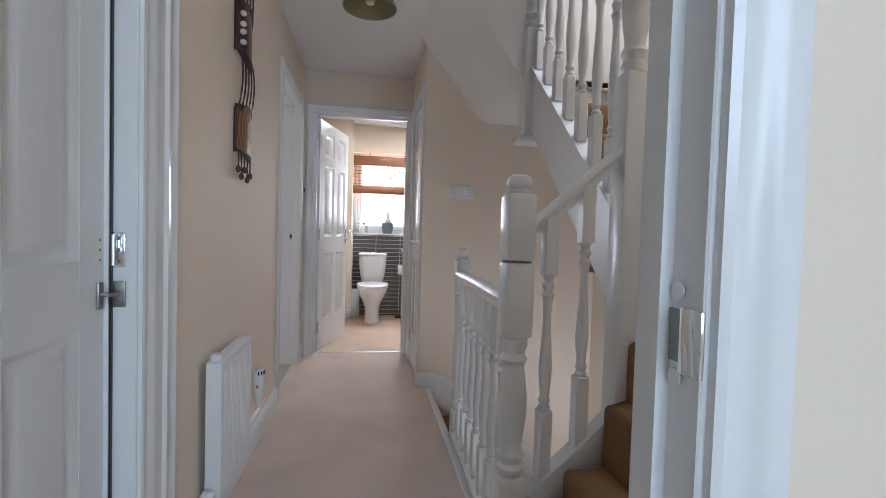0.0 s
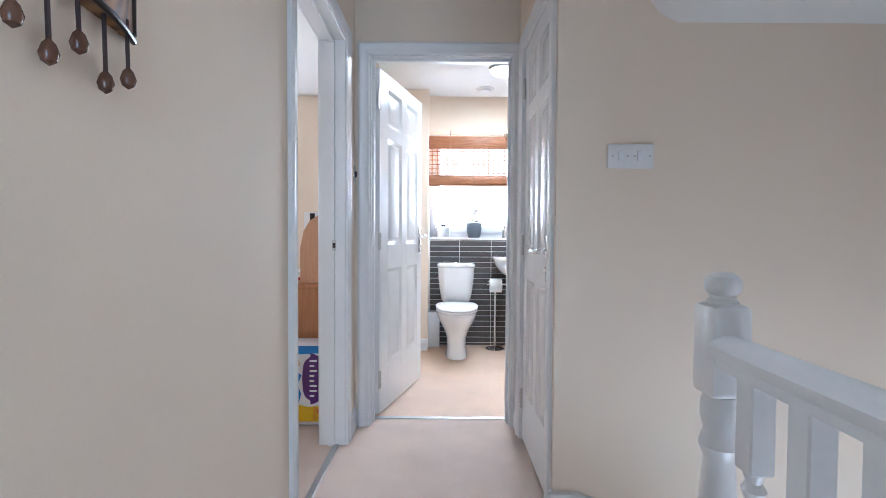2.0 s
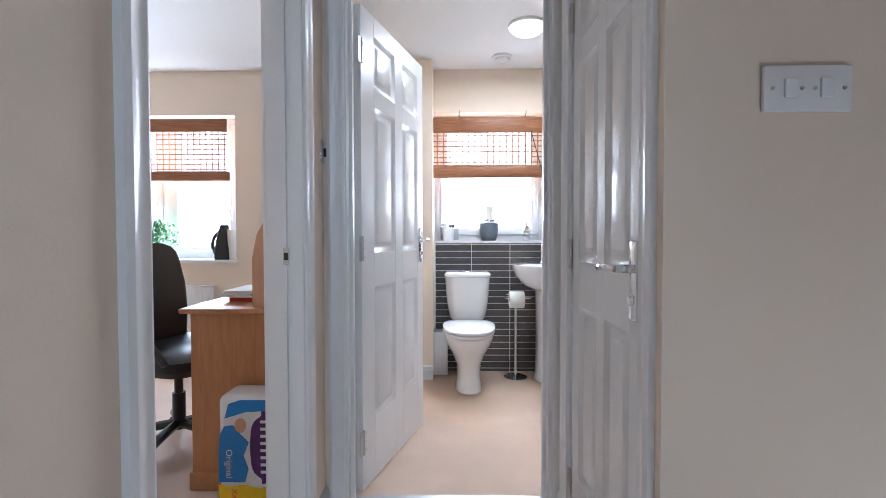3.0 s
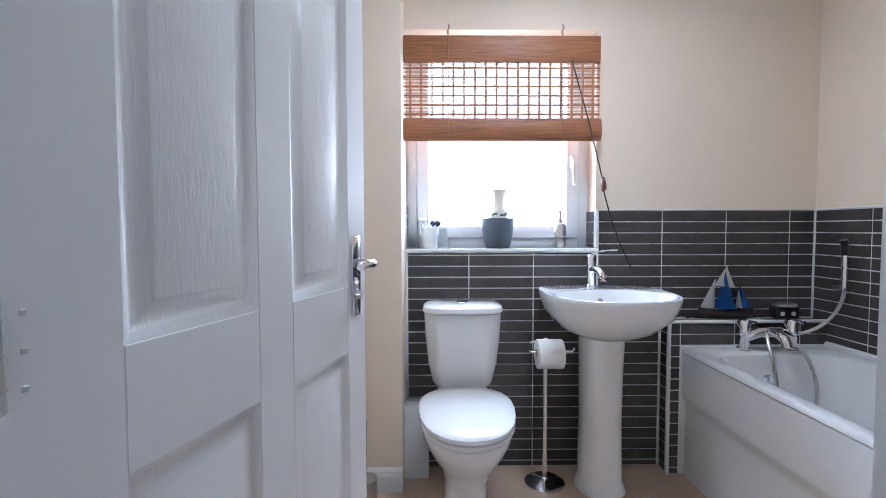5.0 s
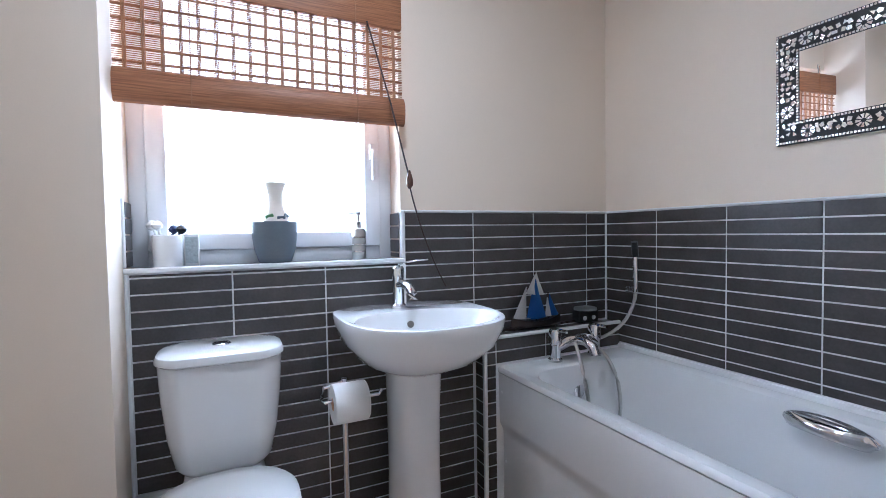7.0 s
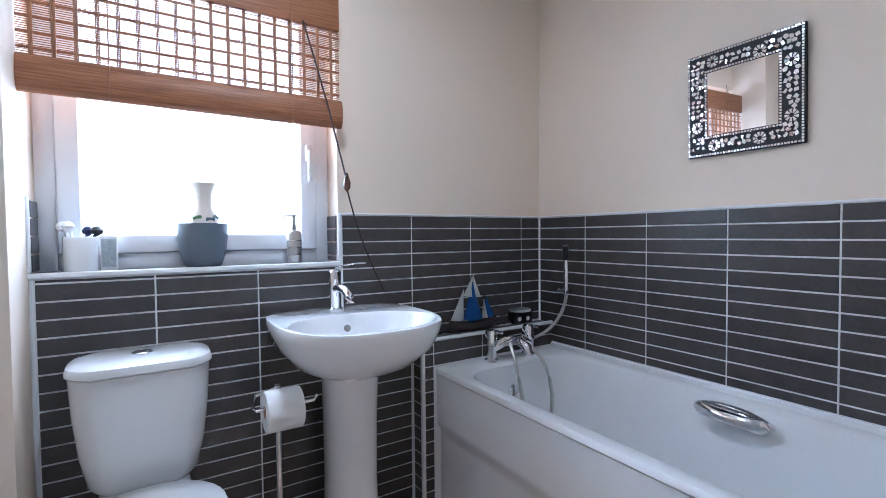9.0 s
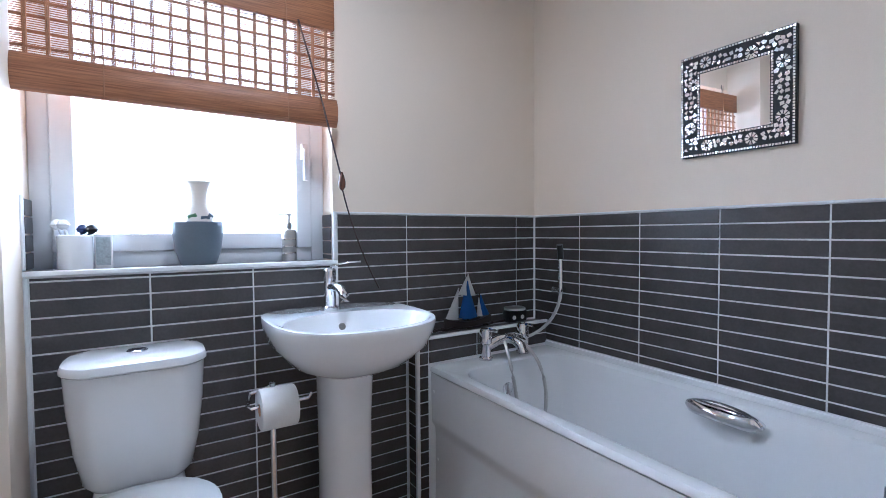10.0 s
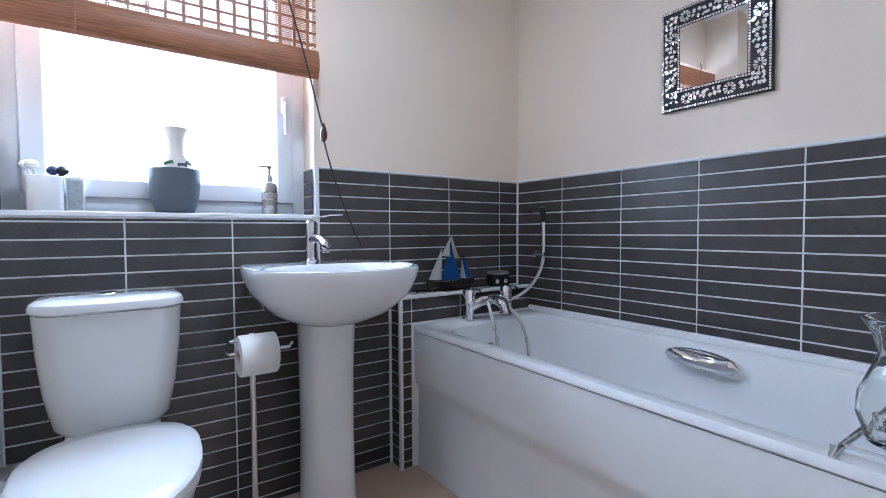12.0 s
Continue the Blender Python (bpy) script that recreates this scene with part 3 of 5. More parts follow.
part("soffit", prism(poly, "x", 0.69, xe), GLOSS, st, "white sloping board under the steps")
# short string between the two posts at the foot
poly = [(0.36, 0.215), (0.62, 0.445), (0.62, 0.51), (0.36, 0.28)]
part("foot_string", prism(poly, "y", 1.672, 1.73), GLOSS, st)
part("foot_panel", prism([(0.31, 0.0), (0.64, 0.0), (0.64, 0.46), (0.36, 0.215), (0.31, 0.2)], "y", 1.69, 1.71), GLOSS, st)
part("under_panel", box(0.655, 0.675, 1.69, 1.77, -0.2, 0.83), GLOSS, st)

# stairs going down between the far post and the switch wall
dn = thing("staircase_down", "tan carpeted stairs dropping beside the landing", "stairs", kind="structure")
for k in range(1, 7):
    x = 0.315 + (k - 1) * 0.19
    bm = box(x, min(x + 0.25, XS), 2.72, 3.45, -k * 0.19 - 0.12, -k * 0.19, 0.014, 2)
    part("step", bm, STAIRC, dn)
part("string", prism([(0.30, 0.02), (0.36, 0.02), (1.40, -0.86), (1.40, -1.15), (0.30, -0.22)], "y", 2.68, 2.715), GLOSS, dn)
structure("trim_landing_edge", box(0.285, 0.325, 1.74, 3.45, -0.20, 0.004, 0.004), GLOSS, "white apron lining of the landing edge")


# ---- balustrades ----
def turned(prof, half, lo, hi, at, bm=None, seg=16, top=None):
    """A square post from lo to hi whose middle is turned: prof holds (radius, height)."""
    x, y = at
    bm = bm or bmesh.new()
    add_box(bm, x - half, x + half, y - half, y + half, lo, prof[0][1], 0.003, 1)
    lathe(prof, seg, (x, y, 0), bm)
    add_box(bm, x - half, x + half, y - half, y + half, prof[-1][1], hi, 0.003, 1)
    return bm


def bal_profile(z0, z1, r=0.020):
    n = z1 - z0
    rel = ((0.85, 0.0), (0.95, 0.02), (0.6, 0.04), (0.95, 0.07), (0.65, 0.10), (0.85, 0.2), (1.0, 0.3), (0.85, 0.42), (0.62, 0.62), (0.58, 0.75), (0.72, 0.82), (0.95, 0.86), (0.6, 0.89), (0.95, 0.93), (0.6, 0.96), (0.85, 1.0))
    return [(r * a, z0 + n * b) for a, b in rel]


def baluster(parent, x, y, lo, hi, t0=0.30, t1=0.72, half=0.0205):
    n = hi - lo
    part("baluster", turned(bal_profile(lo + n * t0, lo + n * t1), half, lo, hi, (x, y)), GLOSS, parent)


def newel(parent, x, y, blocks, cap, half=0.045):
    """blocks: (bottom, top) of each square length; the lengths between are turned."""
    post = None
    for i, (a, b) in enumerate(blocks):
        bm = box(x - half, x + half, y - half, y + half, a, b, 0.013, 2)
        if i + 1 < len(blocks):
            z0, z1 = b, blocks[i + 1][0]
            n = z1 - z0
            rel = ((0.80, 0.0), (0.93, 0.03), (0.93, 0.06), (0.72, 0.09), (0.95, 0.15), (0.70, 0.20), (0.80, 0.30), (1.0, 0.45), (0.98, 0.58), (0.78, 0.74), (0.70, 0.80), (0.95, 0.84), (0.72, 0.89), (0.9, 0.93), (0.9, 0.97), (0.78, 1.0))
            lathe([(half * r, z0 + n * h) for r, h in rel], 20, (x, y, 0), bm)
        o = part("newel_post" if not post else "newel_block", bm, GLOSS, post or parent, "white turned newel post" if not post else "")
        post = post or o
    z = blocks[-1][1]
    if cap:
        r = half * 0.84
        prof = [(r * 0.86, z), (r * 0.84, z + 0.006), (r * 0.70, z + 0.010), (r * 0.70, z + 0.016), (r * 0.90, z + 0.021), (r, z + 0.030), (r * 0.99, z + 0.040), (r * 0.86, z + 0.050), (r * 0.55, z + 0.056), (r * 0.1, z + 0.058)]
        part("cap", lathe(prof, 20, (x, y, 0)), GLOSS, post, "white rounded cap")
    bm = lathe([(0.007, 0), (0.007, 0.003), (0.003, 0.004)], 12)
    bmesh.ops.transform(bm, matrix=Matrix.Translation((x - 0.01, y - half, z - 0.09)) @ Euler((radians(90), 0, 0)).to_matrix().to_4x4(), verts=bm.verts)
    part("screw_cover", bm, TRIMW, post)
    return post


def rail(parent, a, b, name="handrail"):
    a, b = Vector(a), Vector(b)
    d = (b - a).normalized()
    s = d.cross(Vector((0, 0, 1))).normalized()
    prof = [(-0.022, -0.03), (0.022, -0.03), (0.022, -0.014), (0.029, -0.006), (0.031, 0.008), (0.024, 0.02), (0.012, 0.027), (-0.012, 0.027), (-0.024, 0.02), (-0.031, 0.008), (-0.029, -0.006), (-0.022, -0.014)]
    rings = [[p + s * u + Vector((0, 0, v)) for u, v in prof] for p in (a, b)]
    part(name, loft(rings), GLOSS, parent, "white moulded handrail" if name == "handrail" else "")


ba = thing("balustrade", "white painted landing balustrade with turned balusters", "balustrade")
newel(ba, 0.315, 1.715, [(-0.25, 0.33), (0.743, 0.9655), (0.9675, 1.165)], True, 0.044)
newel(ba, 0.352, 2.665, [(-0.3, 0.16), (0.745, 0.915)], True, 0.037)
rail(ba, (0.322, 1.76, 0.835), (0.343, 2.64, 0.835))
rail(ba, (0.322, 1.76, 0.034), (0.343, 2.64, 0.034), "base_rail")
for k in range(7):
    f = (k + 0.75) / 7.5
    baluster(ba, 0.322 + 0.021 * f, 1.76 + 0.88 * f, 0.05, 0.81, 0.25, 0.80)

bs = thing("stair_balustrade", "white painted stair balustrade with turned balusters", "balustrade")
newel(bs, 0.665, 1.715, [(-0.25, 1.545), (1.95, 2.25)], False, 0.043)
rail(bs, (0.358, 1.715, 1.065), (0.628, 1.715, 1.30))
for x, lo, hi in ((0.412, 0.31, 1.10), (0.525, 0.41, 1.20)):
    baluster(bs, x, 1.705, lo, hi, 0.27, 0.78)
for k in range(7):
    y = 1.83 + k * 0.117
    baluster(bs, 0.666, y, zs(y) - 0.01, zs(y) + 0.80, 0.22, 0.8, 0.019)
rail(bs, (0.666, 1.75, zs(1.75) + 0.82), (0.666, 2.56, zs(2.56) + 0.82))
pn = newel(bs, 0.655, 2.60, [(1.52, 2.05), (2.5, 3.0)], False, 0.045)
part("drop_plate", box(0.585, 0.725, 2.535, 2.665, 1.495, 1.525, 0.008), GLOSS, pn, "white drop cap")


# ---- landing things ----
def radiator(name, m, w, h, label):
    """White panel radiator: width along y, front towards +x of m."""
    t = thing(name, label, "radiator", m)
    bm = bmesh.new()
    n = int(w / 0.033)
    prof = []
    for i in range(n + 1):
        y = i * w / n
        g = w / n
        for dy, dx in ((0, 0.0), (0.2, -0.007), (0.36, -0.007), (0.5, 0.0)):
            if i < n:
                prof.append((0.045 + dx, y + dy * g))
    prof.append((0.045, w))
    rings = [[(x, y, z) for x, y in prof] for z in (0.03, h - 0.03)]
    loft(rings, False, False, bm)
    add_box(bm, 0.030, 0.046, 0, w, h - 0.035, h - 0.008, 0.006, 2)
    add_box(bm, 0.030, 0.046, 0, w, 0.0, 0.035, 0.006, 2)
    add_box(bm, 0.020, 0.037, 0.0, w, 0.01, h - 0.01)
    part("panel", bm, TRIMW, t)
    part("side_cover", box(0.0, 0.048, -0.004, 0.0, 0.0, h, 0.001, 1), TRIMW, t)
    part("side_cover", box(0.0, 0.048, w, w + 0.004, 0.0, h, 0.001, 1), TRIMW, t)
    part("top_grille", box(0.0, 0.05, -0.002, w + 0.002, h - 0.004, h + 0.003, 0.0015, 1), TRIMW, t)
    for y in (0.1, w - 0.12):
        part("bracket", box(-0.02, 0.0, y, y + 0.03, h * 0.15, h * 0.85), TRIMW, t)
    bm = lathe([(0.014, 0), (0.017, 0.006), (0.017, 0.03), (0.012, 0.036)], 14, (0.02, 0.03, h - 0.01))
    part("air_valve", bm, TRIMW, t)
    bm = lathe([(0.012, -0.12), (0.012, -0.02), (0.02, -0.015), (0.022, 0.03), (0.014, 0.04)], 14, (0.02, -0.04, 0.03))
    part("lockshield_valve", bm, TRIMW, t, "white valve on a thin pipe")
    return t


rd = radiator("radiator", pose(-0.620, 1.965, 0.14), 0.375, 0.465, "white pressed-steel panel radiator on the landing wall")
tv = thing("radiator_valve", "white thermostatic radiator valve head with red mark", "valve", pose(-0.585, 2.55, 0.335))
bm = lathe([(0.011, -0.115), (0.011, -0.06), (0.018, -0.055), (0.018, -0.01)], 14)
part("pipe", bm, TRIMW, tv)
part("tail_pipe", tube([(0, 0, -0.10), (0, -0.2, -0.10)], 0.010), TRIMW, tv)
part("head", lathe([(0.02, -0.01), (0.024, 0.0), (0.026, 0.05), (0.024, 0.07), (0.012, 0.08)], 18), TRIMW, tv)
for k in range(4):
    a = k * 0.5 - 0.2
    part("slot", box(0.0, 0.004, -0.003, 0.003, -0.008, 0.008), BLACKP, tv).matrix_basis = pose(0.0225 * math.cos(a - 1.2), 0.0225 * math.sin(a - 1.2), 0.064, 0, 0, math.degrees(a - 1.2))
part("mark", box(-0.004, 0.004, -0.0265, -0.0245, 0.0, 0.012), RED, tv, "red setting mark")

# carved wall hanging
wh = thing("wall_hanging", "dark carved wooden hanging with ringed panel, cords and beads", "wall hanging", pose(XL, 0, 0))


def plaque(y0, y1, z0, z1, mat, lab, skew):
    rings = []
    for k in range(7):
        f = k / 6
        y = y0 + (y1 - y0) * f
        x = 0.008 + 0.024 * math.sin(math.pi * f)
        zt, zb = z1 + skew * (f - 0.5) + 0.02 * math.sin(math.pi * f), z0 + skew * (f - 0.5)
        rings.append([(0.003, y, zb), (x, y, zb), (x, y, zt), (0.003, y, zt)])
    bm = loft(rings)
    p = part("plaque", bm, mat, wh, lab)
    e = bmesh.new()
    tube([(rings[k][1][0], rings[k][1][1], rings[k][1][2]) for k in range(7)], 0.005, 8, e)
    tube([(rings[k][2][0], rings[k][2][1], rings[k][2][2]) for k in range(7)], 0.005, 8, e)
    tube([(0.006, y0, z0), (0.006, y0, z1)], 0.006, 8, e)
    tube([(0.006, y1, z0), (0.006, y1, z1)], 0.006, 8, e)
    part("edge", e, DARKEDGE, p, "dark carved edge")
    return p


plaque(2.305, 2.52, 1.335, 1.505, RINGED, "brown ring-grained panel", -0.02)
up = plaque(2.295, 2.52, 1.72, 1.90, CARVED, "dark red-brown carved panel", -0.03)
for dz in (0.02, 0.06, 0.09, 0.13):
    bm = lathe([(0.001, -0.012), (0.011, -0.006), (0.013, 0.0), (0.010, 0.007), (0.001, 0.012)], 10, (0.026, 2.325, 1.74 + dz))
    part("shell_inlay", bm, SAILW, up, "pale inlaid shell")
for k in range(5):
    y = 2.31 + k * 0.045
    part("cord", tube(bez((0.02, y, 1.735), (0.03, y + 0.03, 1.66), (0.03, y + 0.01, 1.58), (0.02, y - 0.02, 1.50), 8), 0.0035, 6), CORD, wh)
    part("upper_cord", tube([(0.02, y, 1.90), (0.02, y + 0.01, 2.05)], 0.0035, 6), CORD, wh)
    ln = (0.062, 0.085, 0.055, 0.09, 0.07)[k]
    c = part("tassel", tube([(0.018, y, 1.345), (0.018, y + 0.002, 1.345 - ln)], 0.003, 6), CORD, wh)
    part("bead", lathe([(0.001, -0.016), (0.008, -0.011), (0.0105, -0.002), (0.007, 0.009), (0.002, 0.015)], 12, (0.018, y + 0.002, 1.332 - ln)), BEAD, c, "brown oval bead")

# switches
sw = thing("light_switch", "white double-width light switch plate on the magnolia wall", "light switch", pose(0.50, 3.469, 1.322))
part("plate", box(-0.082, 0.082, -0.010, 0, -0.043, 0.043, 0.004, 2), TRIMW, sw)
for x in (-0.033, 0.033):
    part("rocker", box(x - 0.012, x + 0.012, -0.015, -0.008, -0.018, 0.018, 0.003, 2), UPVC, sw)
for x in (-0.066, -0.012, 0.012, 0.066):
    bm = lathe([(0.0035, 0), (0.0035, 0.002)], 10)
    bmesh.ops.transform(bm, matrix=Matrix.Translation((x, -0.010, 0)) @ Euler((radians(90), 0, 0)).to_matrix().to_4x4(), verts=bm.verts)
    part("screw", bm, STEEL, sw)
s2 = thing("light_switch", "chrome light switch on the short landing wall", "light switch", pose(XL, 4.30, 1.36))
part("plate", box(0, 0.007, -0.043, 0.043, -0.043, 0.043, 0.003, 2), CHROME, s2)
part("rocker", box(0.005, 0.013, -0.008, 0.008, -0.016, 0.016, 0.003, 2), BLACKP, s2)

# landing pendant
pdt = thing("pendant_lamp", "olive glass pendant shade under the landing ceiling", "ceiling lamp", pose(-0.135, 2.82, 0))
prof = [(0.135, 2.175), (0.132, 2.19), (0.115, 2.225), (0.08, 2.255), (0.03, 2.27), (0.02, 2.272)]
bm = lathe(prof + [(0.02, 2.266), (0.03, 2.264), (0.078, 2.249), (0.111, 2.22), (0.127, 2.188), (0.131, 2.175)], 32, cap=False)
part("shade", bm, OLIVE, pdt)
part("rim", tube([(0.134 * math.cos(a / 16 * math.pi), 0.134 * math.sin(a / 16 * math.pi), 2.175) for a in range(33)], 0.004, 8), DULLGREY, pdt)
part("flex", lathe([(0.004, 2.27), (0.004, 2.31)], 8), TRIMW, pdt)
part("ceiling_rose", lathe([(0.035, 2.305), (0.045, 2.315), (0.045, H)], 20), TRIMW, pdt)
part("bulb", lathe([(0.004, 2.19), (0.02, 2.195), (0.028, 2.215), (0.018, 2.245), (0.012, 2.265)], 16), VASEW, pdt)


# ---- bathroom: sanitary ware ----
def oval(cx, cy, a, bf, bb, z, n=36, sq=2.3):
    """A ring: half width a, front reach bf (to -y), back reach bb."""
    out = []
    for i in range(n):
        t = 2 * math.pi * i / n
        c, s = math.cos(t), math.sin(t)
        x = a * math.copysign(abs(c) ** (2 / sq), c)
        y = math.copysign(abs(s) ** (2 / sq), s)
        out.append((cx + x, cy + (y * bb if y > 0 else y * bf), z))
    return out


tl = thing("toilet", "white close-coupled toilet with its lid down", "toilet", pose(-0.041, 0, 0))
bowl = [oval(0, 5.82, 0.095, 0.20, 0.26, 0.0), oval(0, 5.82, 0.093, 0.195, 0.26, 0.02), oval(0, 5.83, 0.082, 0.17, 0.25, 0.09), oval(0, 5.83, 0.088, 0.18, 0.25, 0.17), oval(0, 5.82, 0.118, 0.235, 0.25, 0.25),
        oval(0, 5.81, 0.15, 0.285, 0.25, 0.31), oval(0, 5.80, 0.168, 0.31, 0.26, 0.36), oval(0, 5.80, 0.172, 0.315, 0.27, 0.385), oval(0, 5.80, 0.17, 0.31, 0.27, 0.395)]
part("pan", loft(bowl), CERAMIC, tl)
part("pan_shelf", box(-0.11, 0.11, 5.95, 6.14, 0.30, 0.425, 0.02, 3), CERAMIC, tl)
part("seat", loft([oval(0, 5.79, 0.174, 0.315, 0.17, 0.397), oval(0, 5.79, 0.179, 0.32, 0.17, 0.403), oval(0, 5.79, 0.178, 0.318, 0.17, 0.413), oval(0, 5.79, 0.172, 0.312, 0.165, 0.416)]), ACRYL, tl)
part("lid", loft([oval(0, 5.79, 0.176, 0.317, 0.17, 0.419), oval(0, 5.79, 0.181, 0.323, 0.17, 0.424), oval(0, 5.79, 0.180, 0.321, 0.17, 0.436), oval(0, 5.79, 0.170, 0.308, 0.16, 0.444), oval(0, 5.79, 0.12, 0.22, 0.11, 0.449), oval(0, 5.79, 0.04, 0.08, 0.04, 0.45)]), ACRYL, tl)


def rrect(cx, y0, y1, half, z, r=0.03, bow=0.0, n=6):
    """Rounded rectangle ring; bow swells the front."""
    out = []
    for qx, qy, a0 in ((1, 1, 0), (-1, 1, 90), (-1, -1, 180), (1, -1, 270)):
        for k in range(n + 1):
            a = radians(a0 + 90 * k / n)
            out.append((cx + qx * (half - r) + r * math.cos(a), (y1 - r if qy > 0 else y0 + r) + r * math.sin(a), z))
    return [(x, y - (bow * (1 - (abs(x - cx) / half) ** 2) if y < (y0 + y1) / 2 else 0), z) for x, y, z in out]


cis = part("cistern", loft([rrect(0, 5.995, 6.14, 0.115, 0.425, 0.045, 0.02), rrect(0, 5.985, 6.145, 0.132, 0.445, 0.05, 0.026), rrect(0, 5.975, 6.148, 0.149, 0.53, 0.055, 0.03), rrect(0, 5.968, 6.15, 0.161, 0.64, 0.06, 0.032), rrect(0, 5.966, 6.15, 0.167, 0.747, 0.06, 0.032)]), CERAMIC, tl)
part("cistern_lid", loft([rrect(0, 5.962, 6.151, 0.168, 0.749, 0.062, 0.033), rrect(0, 5.957, 6.152, 0.173, 0.754, 0.064, 0.033), rrect(0, 5.957, 6.152, 0.173, 0.764, 0.064, 0.033), rrect(0, 5.962, 6.151, 0.169, 0.774, 0.062, 0.033), rrect(0, 5.975, 6.145, 0.156, 0.782, 0.055, 0.028), rrect(0, 6.0, 6.12, 0.125, 0.786, 0.04, 0.015)]), CERAMIC, cis)
bt = part("flush_button", lathe([(0.026, 0.784), (0.026, 0.789), (0.022, 0.792), (0.01, 0.793)], 20, (0, 6.04, 0)), CHROME, cis, "chrome flush button")

bs_ = thing("washbasin", "white ceramic basin on a pedestal with mixer tap", "washbasin", pose(0.545, 0, 0))


def basin_ring(a, yf, yb, z, n=40):
    """Outline with a straight back edge and a round front."""
    out = []
    for i in range(n):
        t = 2 * math.pi * i / n
        c, s = math.cos(t), math.sin(t)
        x = 0.917 * a * math.copysign(abs(c) ** (0.45 if s > 0 else 0.75), c)
        cy = yf + (yb - yf) * 0.55
        y = cy + (abs(s) ** 0.45 * (yb - cy) if s > 0 else -abs(s) ** 0.85 * (cy - yf))
        out.append((x, y, z))
    return out


rg = [basin_ring(0.085, 5.86, 6.10, 0.655), basin_ring(0.13, 5.82, 6.12, 0.665), basin_ring(0.20, 5.74, 6.14, 0.70), basin_ring(0.255, 5.665, 6.15, 0.76), basin_ring(0.275, 5.64, 6.153, 0.81), basin_ring(0.281, 5.632, 6.154, 0.838), basin_ring(0.279, 5.634, 6.154, 0.846), basin_ring(0.270, 5.645, 6.15, 0.848)]


def bowl_ring(a, yf, yb, z, n=40):
    out = []
    cy = (yf + yb) / 2 + 0.01
    for i in range(n):
        t = 2 * math.pi * i / n
        c, s = math.cos(t), math.sin(t)
        out.append((0.917 * a * math.copysign(abs(c) ** 0.85, c), cy + (s * (yb - cy) if s > 0 else s * (cy - yf)), z))
    return out


rg += [bowl_ring(0.252, 5.662, 5.995, 0.845), bowl_ring(0.243, 5.675, 5.985, 0.832), bowl_ring(0.215, 5.70, 5.965, 0.785), bowl_ring(0.16, 5.74, 5.93, 0.735), bowl_ring(0.08, 5.79, 5.88, 0.715), bowl_ring(0.025, 5.815, 5.855, 0.712)]
bas = part("bowl", loft(rg), CERAMIC, bs_)
part("pedestal", loft([oval(0, 5.975, 0.105, 0.10, 0.12, 0.0), oval(0, 5.975, 0.103, 0.098, 0.12, 0.015), oval(0, 5.975, 0.088, 0.085, 0.12, 0.05), oval(0, 5.975, 0.084, 0.083, 0.12, 0.3), oval(0, 5.975, 0.086, 0.086, 0.12, 0.5), oval(0, 5.97, 0.091, 0.092, 0.12, 0.66), oval(0, 5.97, 0.096, 0.10, 0.12, 0.69)]), CERAMIC, bs_)
bm = lathe([(0.012, 0.0), (0.012, 0.003), (0.008, 0.004)], 16)
bmesh.ops.transform(bm, matrix=Matrix.Translation((-0.008, 5.972, 0.80)) @ Euler((radians(70), 0, 0)).to_matrix().to_4x4(), verts=bm.verts)
# Solid disc; the hole's shade is put into its dull grey.
part("overflow", bm, DULLGREY, bas, "dull grey disc, darkened for the shade in the overflow hole")
part("plug", lathe([(0.022, 0.7125), (0.022, 0.717), (0.008, 0.722)], 16, (0, 5.835, 0)), CHROME, bas)
tp = part("tap", lathe([(0.027, 0.846), (0.027, 0.854), (0.021, 0.86), (0.020, 0.945), (0.022, 0.955), (0.022, 0.985), (0.016, 0.992)], 20, (-0.015, 6.07, 0)), CHROME, bs_, "chrome monobloc mixer tap")
part("spout", tube([(-0.015, 6.065, 0.925), (-0.010, 6.03, 0.932), (-0.005, 5.985, 0.925), (-0.003, 5.958, 0.905), (-0.003, 5.955, 0.885)], 0.0155, 12), CHROME, tp)
part("tap_lever", tube([(-0.015, 6.07, 0.985), (-0.012, 6.06, 1.0), (0.045, 6.04, 1.012), (0.085, 6.03, 1.014)], 0.0065, 8, None, 0.6), CHROME, tp)

rs = thing("toilet_roll_stand", "chrome floor stand holding a white toilet roll", "toilet roll stand", pose(0.315, 6.005, 0))
part("base", lathe([(0.085, 0.0), (0.086, 0.006), (0.07, 0.014), (0.02, 0.02), (0.011, 0.028)], 28), CHROME, rs)
part("pole", lathe([(0.010, 0.02), (0.010, 0.64)], 14), CHROME, rs)
part("arm", tube([(0, 0, 0.63), (-0.07, -0.01, 0.62), (-0.085, -0.06, 0.60), (-0.08, -0.085, 0.60), (0.09, -0.085, 0.60), (0.1, -0.085, 0.615)], 0.006, 8), CHROME, rs)
rl = thing("toilet_roll", "white toilet paper roll on the chrome stand", "toilet roll", pose(0.31, 5.915, 0.592, 0, 90, 0))
part("roll", lathe([(0.020, -0.052), (0.058, -0.052), (0.0605, -0.048), (0.0605, 0.048), (0.058, 0.052), (0.020, 0.052), (0.020, -0.052)], 32, cap=False), WHITEP, rl)
part("core", lathe([(0.0195, -0.052), (0.0195, 0.052)], 20, cap=False), HUTCH, rl, "cardboard core")

bp_ = thing("pipe_boxing", "white boxed pipe beside the toilet", "boxing", pose(0, 0, 0))
part("panel", box(-0.297, -0.19, 6.045, 6.15, 0.0, 0.33, 0.004), TRIMW, bp_)

# bath
bh = thing("bathtub", "white acrylic bath with a moulded side panel", "bathtub", pose(0, 0, 0))
